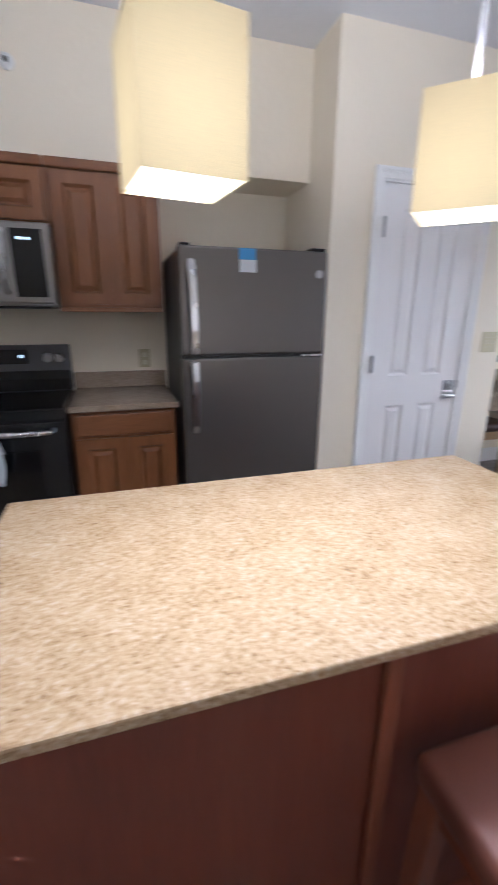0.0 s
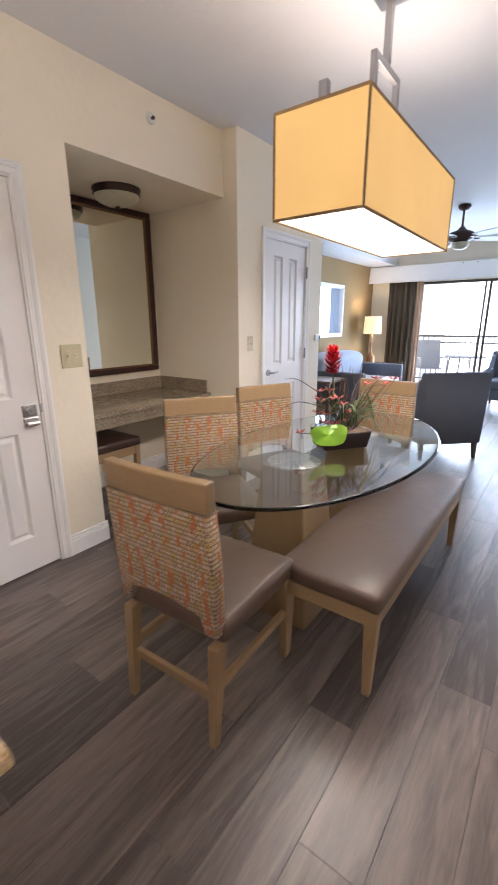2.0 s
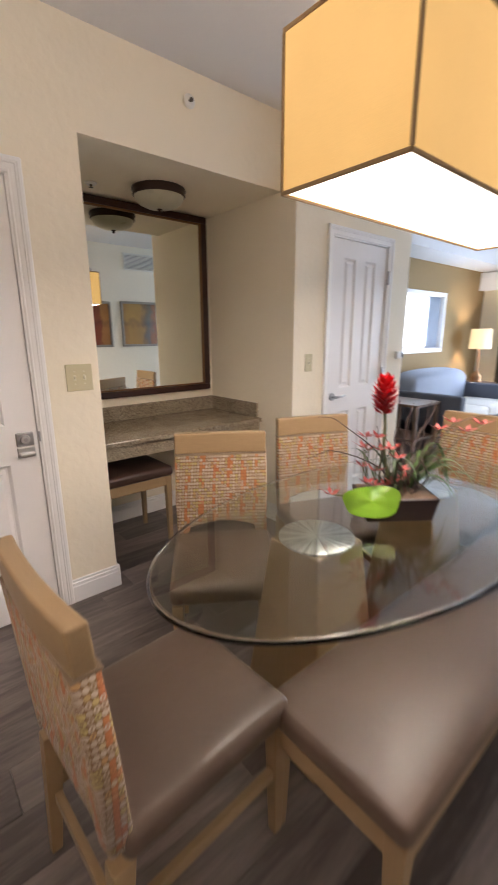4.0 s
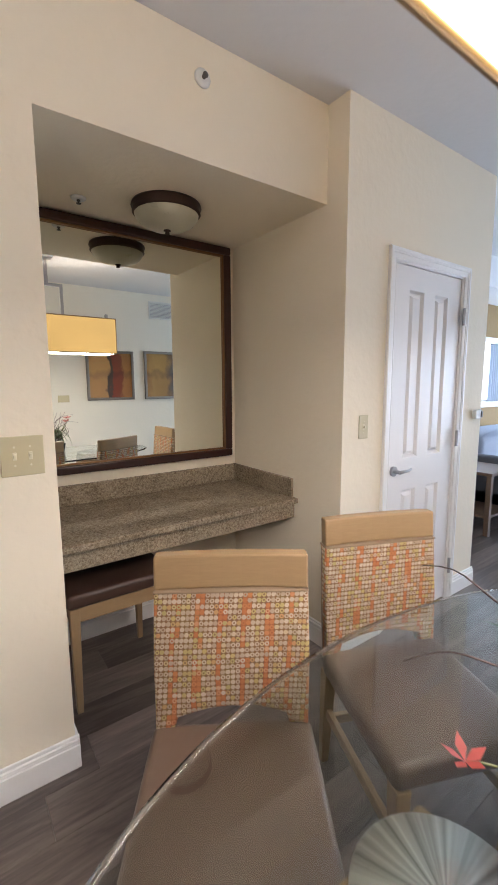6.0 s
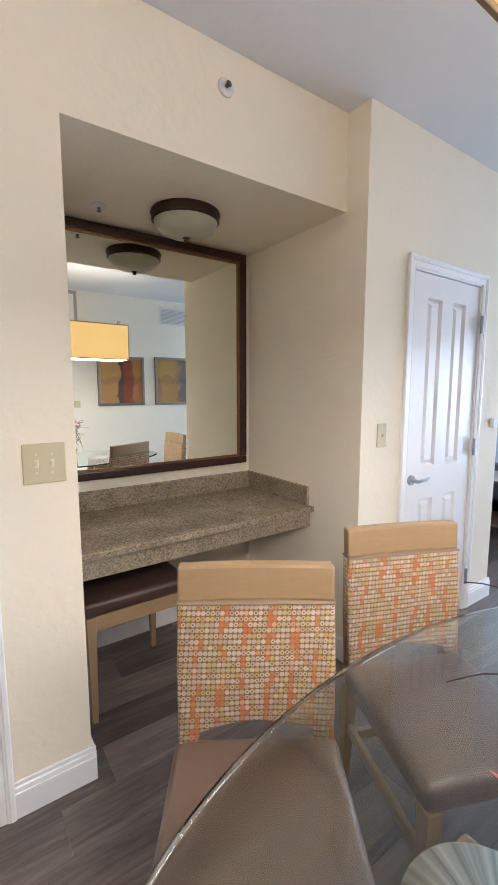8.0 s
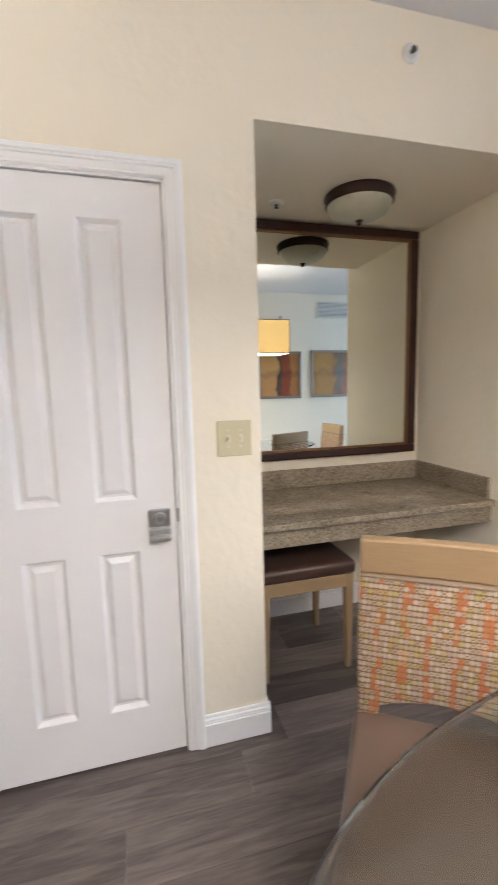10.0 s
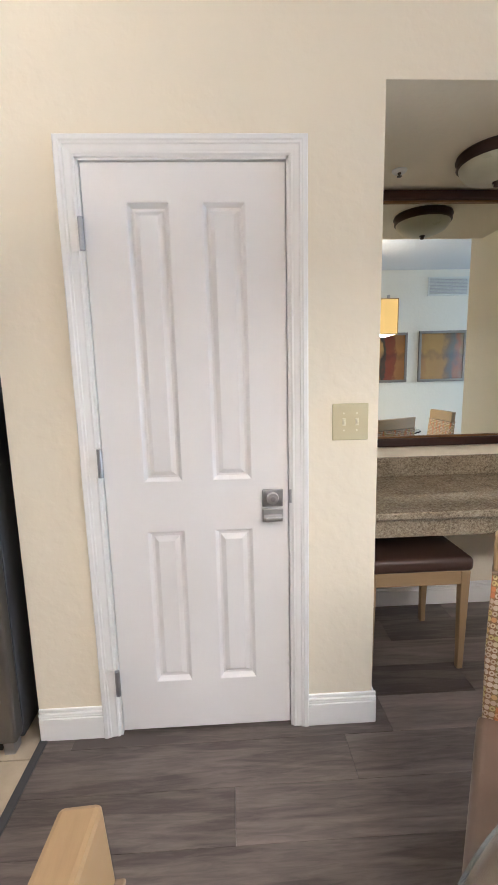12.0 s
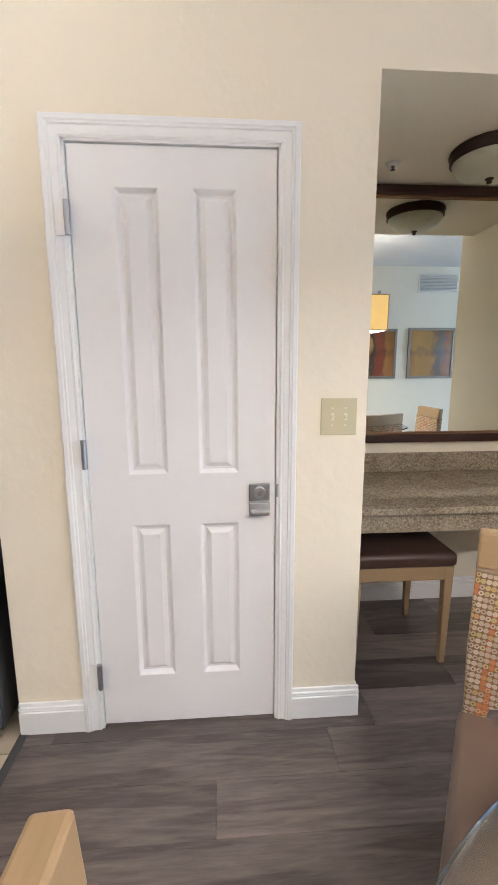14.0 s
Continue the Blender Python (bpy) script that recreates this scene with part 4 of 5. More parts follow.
st = thing("counter_stool", "russet leather counter stool on cherry wood legs", "stool")
part("seat", pillow((0.535, 0.12, 0.565), (0.915, 0.536, 0.634), 0.022, 0.006), LEATHER_RED, st)
for x, y, dx, dy in ((0.575, 0.15, -0.02, -0.02), (0.885, 0.15, 0.02, -0.02), (0.575, 0.505, -0.02, 0.012), (0.885, 0.505, 0.02, 0.012)):
    part("leg", taper((x + dx, y + dy, 0), (x, y, 0.566), (0.032, 0.032), (0.048, 0.048), 0.004), CHERRY_POST, st, "russet stained leg")
for lo, hi in (((0.59, 0.14), (0.87, 0.16)), ((0.59, 0.495), (0.87, 0.515)), ((0.565, 0.17), (0.585, 0.485)), ((0.875, 0.17), (0.895, 0.485))):
    part("rail", box((lo[0], lo[1], 0.50), (hi[0], hi[1], 0.5655), 0.003), CHERRY_POST, st)
    part("footrest", box((lo[0], lo[1], 0.2), (hi[0], hi[1], 0.235), 0.003), CHERRY_POST, st)


def pendant(x, y, rz):
    p = thing("mini_pendant", "square cream linen mini pendant, lit, above the island", "pendant lamp", x, y, 0, rz, "pendants over the island")
    h, z0, z1 = 0.0735, 1.535, 1.722
    for lo, hi in (((-h, -h), (h, -h + 0.004)), ((-h, h - 0.004), (h, h)), ((-h, -h + 0.004), (-h + 0.004, h - 0.004)), ((h - 0.004, -h + 0.004), (h, h - 0.004))):
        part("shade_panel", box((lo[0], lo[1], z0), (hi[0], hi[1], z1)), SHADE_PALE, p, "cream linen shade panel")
    part("diffuser", box((-h + 0.005, -h + 0.005, z0 + 0.006), (h - 0.005, h - 0.005, z0 + 0.009)), DIFFUSER, p, "white diffuser, glowing")
    part("top_plate", box((-h + 0.004, -h + 0.004, z1 - 0.006), (h - 0.004, h - 0.004, z1 - 0.002)), WHITE_PLASTIC, p)
    part("stem", rod((0, 0, z1 - 0.004), (0, 0, CEILING - 0.02), 0.0045), SLATE_SIDE, p)
    part("canopy", lathe([(0, -0.0005), (0.06, -0.0005), (0.06, -0.02), (0.05, -0.026), (0, -0.026)], 32, (0, 0, CEILING)), NICKEL, p)
    # added fill above the closed top plate, brightens the kitchen ceiling and walls
    area_lamp("pendant_lamp_up", x, y, z1 + 0.004, 0.13, 0.13, PENDANT_FILL, WARM, 180, 0, rz)
    area_lamp("pendant_lamp_down", x, y, z0 + 0.002, 0.13, 0.13, PENDANT_DOWN, WARM, 0, 0, rz)
    return p


pendant(0.205, 0.797, 8)
pendant(0.726, 0.823, 45)

# refrigerator
fr = thing("refrigerator", "slate grey top-freezer refrigerator with steel handles", "refrigerator")
FX0, FX1, FY = 0.407, 1.181, 2.235
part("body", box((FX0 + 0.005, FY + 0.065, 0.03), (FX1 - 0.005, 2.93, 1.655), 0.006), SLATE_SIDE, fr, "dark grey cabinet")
for z0, z1, hz0, hz1 in ((1.152, 1.665, 1.165, 1.605), (0.06, 1.138, 0.75, 1.125)):
    d = part("fridge_door", box((FX0, FY, z0), (FX1, FY + 0.06, z1), 0.012, 3), SLATE, fr, "slate steel door")
    near, away = (hz0, hz1) if z0 > 1 else (hz1, hz0)
    mid = (near + away) / 2
    outline = [(FY - 0.001, near), (FY - 0.05, near), (FY - 0.062, near * 0.75 + away * 0.25), (FY - 0.058, mid), (FY - 0.035, near * 0.12 + away * 0.88), (FY - 0.001, away),
               (FY - 0.001, near * 0.06 + away * 0.94), (FY - 0.02, near * 0.16 + away * 0.84), (FY - 0.04, mid), (FY - 0.044, near * 0.75 + away * 0.25), (FY - 0.036, near * 0.93 + away * 0.07), (FY - 0.001, near * 0.95 + away * 0.05)]
    part("handle", prism(outline, "x", FX0 + 0.04, FX0 + 0.078, 0.006), STEEL, d, "wide curved brushed steel handle")
part("gasket", box((FX0 + 0.01, FY + 0.012, 1.136), (FX1 - 0.01, FY + 0.06, 1.154)), BLACK, fr)
part("hinge_cap", box((FX1 - 0.09, FY + 0.01, 1.662), (FX1 - 0.01, FY + 0.09, 1.68), 0.004), BLACK, fr)
part("hinge_cap", box((FX0 + 0.01, FY + 0.01, 1.662), (FX0 + 0.06, FY + 0.09, 1.676), 0.004), BLACK, fr)
part("hinge_bar", box((FX1 - 0.12, FY - 0.004, 1.138), (FX1, FY + 0.03, 1.150), 0.003), STEEL, fr)
part("badge", rod((FX1 - 0.045, FY - 0.004, 1.555), (FX1 - 0.045, FY + 0.001, 1.555), 0.02, 0.02, 24), STEEL, fr, "round silver badge")
part("foot", box((FX1 - 0.06, FY + 0.02, 0), (FX1 - 0.02, FY + 0.07, 0.06), 0.003), NICKEL, fr)
part("foot", box((FX0 + 0.02, FY + 0.02, 0), (FX0 + 0.06, FY + 0.07, 0.06), 0.003), NICKEL, fr)
part("grille", box((FX0 + 0.01, FY + 0.03, 0.012), (FX1 - 0.07, FY + 0.05, 0.058)), BLACK, fr)
BLUE_LABEL = surface("blue_label", (0.08, 0.3, 0.62), 0.5)
WHITE_LABEL = surface("white_label", (0.7, 0.72, 0.74), 0.5)
lb = part("sticker", box((0.707, FY - 0.0022, 1.553), (0.792, FY - 0.0003, 1.61)), WHITE_LABEL, fr, "white and blue paper sticker")
part("sticker_band", box((0.703, FY - 0.0026, 1.6105), (0.788, FY - 0.0003, 1.662)), BLUE_LABEL, fr, "blue sticker header")


def cabinet_door(parent, x0, x1, z0, z1, y):
    bm = panel_leaf(x1 - x0, z1 - z0, 0.02, [(0.05, x1 - x0 - 0.05, 0.055, z1 - z0 - 0.055)] if x1 - x0 > 0.15 and z1 - z0 > 0.18 else [])
    bmesh.ops.translate(bm, vec=(x0, y - 0.02, z0), verts=bm.verts)
    return part("cabinet_door", bm, MAPLE, parent, "raised-panel door")


up = thing("wall_cabinet", "brown maple two-door wall cabinet with raised panels", "cabinet")
part("body", box((-0.165, 2.625, 1.385), (0.372, 2.949, 2.03), 0.002), MAPLE, up)
cabinet_door(up, -0.145, 0.1, 1.40, 2.02, 2.6245)
cabinet_door(up, 0.112, 0.352, 1.40, 2.02, 2.6245)
part("crown", box((-0.17, 2.598, 2.03), (0.378, 2.9485, 2.0745), 0.008), MAPLE_X, up)
part("light_rail", box((-0.166, 2.612, 1.362), (0.373, 2.63, 1.3845), 0.003), MAPLE_X, up)
up2 = thing("wall_cabinet", "brown maple wall cabinet over the microwave", "cabinet")
part("body", box((-0.93, 2.625, 1.775), (-0.167, 2.949, 2.03), 0.002), MAPLE, up2)
cabinet_door(up2, -0.915, -0.56, 1.79, 2.02, 2.6245)
cabinet_door(up2, -0.545, -0.185, 1.79, 2.02, 2.6245)
part("crown", box((-0.935, 2.598, 2.03), (-0.1715, 2.9485, 2.0745), 0.008), MAPLE_X, up2)

mw = thing("microwave", "slate over-range microwave with black glass panel", "microwave")
part("body", box((-0.925, 2.56, 1.385), (-0.172, 2.949, 1.7745), 0.006), SLATE_LIGHT, mw)
part("front", box((-0.925, 2.535, 1.40), (-0.172, 2.5595, 1.77), 0.008), SLATE_LIGHT, mw)
part("window", box((-0.86, 2.53, 1.46), (-0.43, 2.5345, 1.72), 0.002), BLACK_GLASS, mw, "black glass window")
ctl = part("control_panel", box((-0.345, 2.53, 1.43), (-0.205, 2.5345, 1.74), 0.002), BLACK_GLASS, mw, "black control panel")
DISPLAY = glowing("white_display", (0.8, 0.95, 1.0), 0.8, (0.1, 0.1, 0.1))
for x in (-0.315, -0.297, -0.272):
    part("digit", box((x, 2.5285, 1.69), (x + 0.013, 2.53, 1.702)), DISPLAY, ctl)
tube([(-0.385, 2.535, 1.45), (-0.385, 2.50, 1.47), (-0.385, 2.495, 1.59), (-0.385, 2.50, 1.71), (-0.385, 2.535, 1.73)], 0.014, "handle", STEEL, mw, "steel bar handle")
part("vent", box((-0.9, 2.56, 1.375), (-0.2, 2.9, 1.386)), BLACK, mw)

base = thing("base_cabinet", "brown maple base cabinet with drawer and two doors", "cabinet")
part("body", box((-0.155, 2.385, 0.1), (0.38, 2.949, 0.8695), 0.002), MAPLE, base)
part("toe_kick", box((-0.155, 2.45, 0), (0.38, 2.949, 0.0995)), BLACK, base)
dr = box((-0.135, 2.364, 0.735), (0.36, 2.3845, 0.85), 0.006)
part("drawer_front", dr, MAPLE_X, base, "plain drawer front")
cabinet_door(base, -0.135, 0.105, 0.13, 0.72, 2.3845)
cabinet_door(base, 0.12, 0.36, 0.13, 0.72, 2.3845)
wt = thing("kitchen_worktop", "brown-grey granite kitchen worktop with splash", "worktop")
part("slab", box((-0.165, 2.345, 0.87), (0.398, 2.949, 0.902), 0.004), GRANITE_TAN, wt)
part("splash", box((-0.165, 2.928, 0.9025), (0.398, 2.9485, 1.0), 0.003), GRANITE_TAN, wt)

sv = thing("kitchen_range", "black and slate electric range with steel oven handle", "range")
part("body", box((-0.925, 2.35, 0.02), (-0.172, 2.93, 0.895), 0.004), BLACK, sv)
part("cooktop", box((-0.928, 2.31, 0.8955), (-0.17, 2.86, 0.91), 0.004), BLACK_GLASS, sv, "black ceramic cooktop")
oven = part("oven_door", box((-0.92, 2.315, 0.26), (-0.177, 2.3495, 0.84), 0.006), BLACK, sv, "glossy black oven door")
part("oven_window", box((-0.80, 2.311, 0.38), (-0.30, 2.3155, 0.7), 0.003), BLACK_GLASS, oven)
tube([(-0.87, 2.318, 0.80), (-0.86, 2.262, 0.80), (-0.55, 2.255, 0.80), (-0.24, 2.262, 0.80), (-0.23, 2.318, 0.80)], 0.014, "oven_handle", STEEL, oven, "steel oven handle")
part("drawer", box((-0.92, 2.318, 0.05), (-0.177, 2.3495, 0.245), 0.006), SLATE_SIDE, sv)
bm = prism([(2.84, 0.91), (2.945, 0.91), (2.945, 1.172), (2.88, 1.172), (2.845, 1.03)], "x", -0.925, -0.172, 0.004)
bg = part("backguard", bm, SLATE_SIDE, sv, "dark slate control backguard")
part("lower_band", box((-0.92, 2.834, 0.915), (-0.177, 2.8435, 1.03), 0.002), BLACK_GLASS, bg)
part("clock", box((-0.62, 2.848, 1.07), (-0.40, 2.8615, 1.15), 0.002), BLACK_GLASS, bg)
for x in (-0.44, -0.428):
    part("digit", box((x, 2.846, 1.105), (x + 0.007, 2.8478, 1.122)), DISPLAY, bg)
for x in (-0.29, -0.225):
    part("knob", rod((x, 2.825, 1.10), (x, 2.866, 1.105), 0.023, 0.026, 24), STEEL, bg, "steel range knob")
TOWEL = surface("white_towel_cloth", (0.62, 0.66, 0.66), 0.95, fine=(120, 0.2), broad=(9, 0.25), bump=0.6, distance=0.003)
tw = bmesh.new()
for j in range(15):
    for i in range(9):
        u, v = i / 8, j / 14
        zz = 0.822 - abs(v - 0.3) * 0.36
        yy = 2.232 + 0.045 * (1 if v < 0.3 else -0.2) * min(1, abs(v - 0.3) * 8) - 0.01
        tw.verts.new((-0.615 + 0.16 * u + 0.012 * math.sin(7 * v + 3 * u), yy + 0.01 * math.sin(9 * u + v * 4), zz + 0.008 * math.sin(11 * u)))
tw.verts.ensure_lookup_table()
for j in range(14):
    for i in range(8):
        tw.faces.new((tw.verts[j * 9 + i], tw.verts[j * 9 + i + 1], tw.verts[(j + 1) * 9 + i + 1], tw.verts[(j + 1) * 9 + i]))
tob = tagged(mesh_object("dish_towel", tw, TOWEL), "pale dish towel hung over the oven handle", "towel")
md = tob.modifiers.new("thick", "SOLIDIFY")
md.thickness = 0.006
soft(tob)
ol = thing("wall_outlet", "almond plastic wall outlet above the worktop", "outlet")
part("plate", box((0.235, 2.943, 1.02), (0.305, 2.9495, 1.135), 0.003), ALMOND, ol)
for z in (1.052, 1.1):
    part("socket", box((0.255, 2.941, z - 0.014), (0.285, 2.9435, z + 0.014), 0.001), ALMOND_LIGHT, ol)

# ---------------------------------------------------------------- living room
win = thing("window_1", "white framed window in the tan wall, bright outside", "window")
win["kind"] = "structure"
x0, x1, z0, z1 = WIN
for lo, hi in (((x0 - 0.05, z0 - 0.05), (x1 + 0.05, z0)), ((x0 - 0.05, z1), (x1 + 0.05, z1 + 0.05)), ((x0 - 0.05, z0), (x0, z1)), ((x1, z0), (x1 + 0.05, z1))):
    part("frame", box((lo[0], LIV_Y - 0.02, lo[1]), (hi[0], LIV_Y - 0.0005, hi[1]), 0.004), TRIM, win)
for lo, hi in (((x0, z0), (x1, z0 + 0.012)), ((x0, z1 - 0.012), (x1, z1)), ((x0, z0 + 0.012), (x0 + 0.012, z1 - 0.012)), ((x1 - 0.012, z0 + 0.012), (x1, z1 - 0.012))):
    part("reveal", box((lo[0], LIV_Y - 0.003, lo[1]), (hi[0], LIV_Y + 0.1395, hi[1])), TRIM, win)
part("sash", box((x0 + 0.012, LIV_Y + 0.09, z0 + 0.012), (x1 - 0.012, LIV_Y + 0.12, z0 + 0.05), 0.003), TRIM, win)
pn = part("pane", box((x0 + 0.012, LIV_Y + 0.1, z0 + 0.05), (x1 - 0.012, LIV_Y + 0.106, z1 - 0.012)), GLASS, win)
pn.visible_shadow = False

WIN_CLOTH = surface("pale_grey_sheer", (0.42, 0.47, 0.55), 0.9, fine=(150, 0.1), bump=0.2)
bm = bmesh.new()
cols = [[bm.verts.new((8.06 + 0.32 * k / 30, LIV_Y + 0.05 + 0.016 * math.sin(k * 1.25), z)) for z in (1.178, 1.925)] for k in range(31)]
for a, b in zip(cols, cols[1:]):
    bm.faces.new((a[0], b[0], b[1], a[1]))
soft(tagged(mesh_object("window_curtain", bm, WIN_CLOTH), "pale grey gathered curtain inside the window", "curtain")).modifiers.new("thick", "SOLIDIFY").thickness = 0.003

sd = thing("sliding_door", "glass sliding balcony door in bronze aluminium frame", "door")
sd["kind"] = "structure"
for y in (SL[0] + 0.025, 0.0, 1.34, SL[1] - 0.025):
    part("stile", box((FAR_X + 0.05, y - 0.02, 0.04), (FAR_X + 0.1, y + 0.02, SL[2] - 0.04), 0.003), BRONZE_FRAME, sd)
part("stile", box((FAR_X + 0.012, 1.395, 0.04), (FAR_X + 0.0495, 1.427, SL[2] - 0.04), 0.003), BRONZE_FRAME, sd)
part("handle", box((FAR_X - 0.02, 1.392, 0.9), (FAR_X + 0.012, 1.42, 1.12), 0.006), BLACK, sd)
part("head_track", box((FAR_X + 0.01, SL[0], SL[2] - 0.04), (FAR_X + 0.12, SL[1], SL[2] - 0.0005)), BRONZE_FRAME, sd)
part("sill_track", box((FAR_X + 0.01, SL[0], 0.0), (FAR_X + 0.12, SL[1], 0.04)), BRONZE_FRAME, sd)
for y0, y1 in ((SL[0] + 0.055, -0.03), (0.03, 1.31), (1.37, SL[1] - 0.055)):
    p = part("pane", box((FAR_X + 0.07, y0, 0.04), (FAR_X + 0.076, y1, SL[2] - 0.04)), GLASS, sd)
    p.visible_shadow = False

val = thing("valance", "white boxed valance above the balcony door", "valance")
part("face_board", box((9.62, -1.0, 2.085), (9.64, LIV_Y - 0.0005, 2.372), 0.003), TRIM, val)
part("top_board", box((9.64, -1.0, 2.352), (FAR_X - 0.0005, LIV_Y - 0.0005, 2.3715)), TRIM, val)
for y in (1.78, 1.55):
    part("hook", rod((9.612, y, 2.345), (9.6205, y, 2.345), 0.008), BLACK, val)


def drape(name, label, y0, y1, z0, z1, x, folds, depth, material):
    bm = bmesh.new()
    n = folds * 10
    cols = []
    for k in range(n + 1):
        u = k / n
        a = u * folds * 2 * math.pi
        dx = depth * math.sin(a) + 0.3 * depth * math.sin(2.3 * a + 1)
        flare = 1.0 + 0.2 * math.sin(3.1 * u + 0.5)
        cols.append([bm.verts.new((x + dx * (0.7 + 0.3 * flare * (1 - t)), y0 + (y1 - y0) * (u + 0.012 * math.sin(5 * t + 9 * u)), z0 + (z1 - z0) * t)) for t in (0, 0.25, 0.5, 0.75, 1)])
    for a, b in zip(cols, cols[1:]):
        for j in range(4):
            f = bm.faces.new((a[j], b[j], b[j + 1], a[j + 1]))
            f.smooth = True
    ob = tagged(mesh_object(name, bm, material), label, "curtain")
    md = ob.modifiers.new("thick", "SOLIDIFY")
    md.thickness = 0.004
    soft(ob)
    return ob


drape("curtain", "heavy brown taupe curtain drawn aside", 2.56, 3.06, 0.012, 2.083, 9.72, 5, 0.045, CURTAIN)
# stands in for the door jamb; the light on it is put into the peach colour
drape("curtain", "peach folded strip standing in for the lit balcony door jamb", 2.44, 2.56, 0.012, 2.083, 9.76, 2, 0.02, PEACH_STRIP)


def armchair():
    """A club chair that faces +x, its back at the origin's -x."""
    a = thing("armchair", "charcoal blue upholstered armchair on dark tapered legs", "armchair", group="living room armchairs")
    bm = prism([(-0.325, 0.17), (-0.375, 0.885), (-0.25, 0.885), (-0.2, 0.30), (-0.2, 0.17)], "y", -0.345, 0.345, 0.02)
    soft(part("backrest", bm, GREY_CLOTH, a))
    for s in (-1, 1):
        y0, y1 = (-0.345, -0.255) if s < 0 else (0.255, 0.345)
        bm = prism([(-0.199, 0.17), (-0.232, 0.83), (-0.2, 0.80), (-0.1, 0.63), (0.33, 0.56), (0.35, 0.17)], "y", y0, y1, 0.025)
        soft(part("arm", bm, GREY_CLOTH, a))
    part("seat_cushion", pillow((-0.196, -0.254, 0.33), (0.37, 0.254, 0.47), 0.035, 0.012), GREY_CLOTH, a)
    part("seat_base", box((-0.198, -0.25, 0.17), (0.34, 0.25, 0.33), 0.015), GREY_CLOTH, a)
    for x in (-0.29, 0.31):
        for y in (-0.3, 0.3):
            part("leg", taper((x * 1.06, y, 0), (x, y, 0.172), (0.026, 0.026), (0.045, 0.045), 0.003), DARK_WOOD, a, "dark tapered leg")
    return a


ac = armchair()
ac.matrix_world = pose(5.80, 1.12, 0, 0, 0, 46)
copy_thing(ac, pose(8.95, 0.78, 0, 0, 0, 170))

sofa = thing("sofa", "pale blue three-seat sofa with charcoal arms", "sofa")
part("base", box((6.80, 2.36, 0.12), (8.62, 3.36, 0.30), 0.02), GREY_CLOTH, sofa)
for xa, xb in ((6.80, 6.92), (8.50, 8.62)):
    part("arm", box((xa, 2.33, 0.12), (xb, 3.36, 0.66), 0.025, 3), GREY_CLOTH, sofa, "charcoal upholstered arm")
bm = pillow((6.925, 3.0, 0.40), (8.496, 3.38, 0.885), 0.08, 0.02, 14)
for v in bm.verts:
    if v.co.z > 0.6:
        v.co.z -= 0.09 * abs((v.co.x - 7.71) / 0.785) ** 5
soft(part("back_cushion", bm, BLUE_CLOTH, sofa, "pale blue back with a curved top"))
for k in range(2):
    xa = 6.925 + k * 0.787
    part("seat_cushion", pillow((xa, 2.34, 0.30), (xa + 0.784, 2.999, 0.45), 0.04, 0.015), CREAM_CLOTH, sofa, "pale seat cushion")
for x in (6.86, 8.56):
    for y in (2.38, 3.3):
        part("leg", taper((x, y, 0), (x, y, 0.121), (0.03, 0.03), (0.05, 0.05), 0.003), DARK_WOOD, sofa)


def side_table(name, label, x0, x1, y0, y1, h, material):
    t = thing(name, label, "table")
    part("tabletop", box((x0, y0, h - 0.03), (x1, y1, h), 0.004), material, t)
    part("shelf", box((x0 + 0.03, y0 + 0.03, 0.16), (x1 - 0.03, y1 - 0.03, 0.185), 0.003), material, t)
    for x in (x0 + 0.03, x1 - 0.03):
        for y in (y0 + 0.03, y1 - 0.03):
            part("leg", box((x - 0.022, y - 0.022, 0), (x + 0.022, y + 0.022, h - 0.0305), 0.003), material, t)
    return t


side_table("side_table", "dark wooden side table in the corner under the lamp", 8.85, 9.42, 2.9, 3.42, 0.6, DARK_WOOD)
side_table("end_table", "dark brown wooden end table with a lower shelf beside the sofa", 6.2, 6.74, 2.55, 3.1, 0.6, WALNUT)
tl = thing("table_lamp", "table lamp, brushed metal base and lit cream shade", "table lamp", 9.13, 3.13, 0.6)
part("base", lathe([(0, 0), (0.09, 0), (0.095, 0.012), (0.085, 0.03), (0.075, 0.05), (0.09, 0.09), (0.07, 0.14), (0.03, 0.18), (0.014, 0.22), (0.012, 0.5), (0.012, 0.56), (0, 0.56)], 28), COPPER, tl, "dark copper turned base")
part("shade", lathe([(0.165, 0.545), (0.162, 0.547), (0.15, 0.86), (0.153, 0.862), (0.165, 0.545)], 40), LAMP_SHADE, tl, "cream drum shade, lit")
ld = bpy.data.lights.new("table_lamp_bulb", "POINT")
ld.energy, ld.color, ld.shadow_soft_size = 9.0, WARM, 0.04
tagged(new("table_lamp_bulb", ld), kind="structure").location = (9.13, 3.13, 1.32)

fan = thing("ceiling_fan", "bronze ceiling fan with pale blades and frosted light", "ceiling fan", 7.1, 1.335, 0)
part("canopy", lathe([(0, -0.0005), (0.07, -0.0005), (0.075, -0.02), (0.05, -0.05), (0.02, -0.06), (0, -0.06)], 28, (0, 0, CEILING)), BRONZE, fan)
part("downrod", rod((0, 0, 2.44), (0, 0, 2.65), 0.013), BRONZE, fan)
part("motor", lathe([(0, 2.47), (0.03, 2.465), (0.05, 2.43), (0.13, 2.40), (0.15, 2.375), (0.15, 2.335), (0.12, 2.31), (0.06, 2.295), (0.06, 2.27), (0, 2.27)], 32), BRONZE, fan, "bronze motor housing")
part("light_bowl", lathe([(0.095, 2.29), (0.1, 2.27), (0.085, 2.235), (0.045, 2.212), (0, 2.205)], 28), BOWL, fan, "frosted glass light bowl")
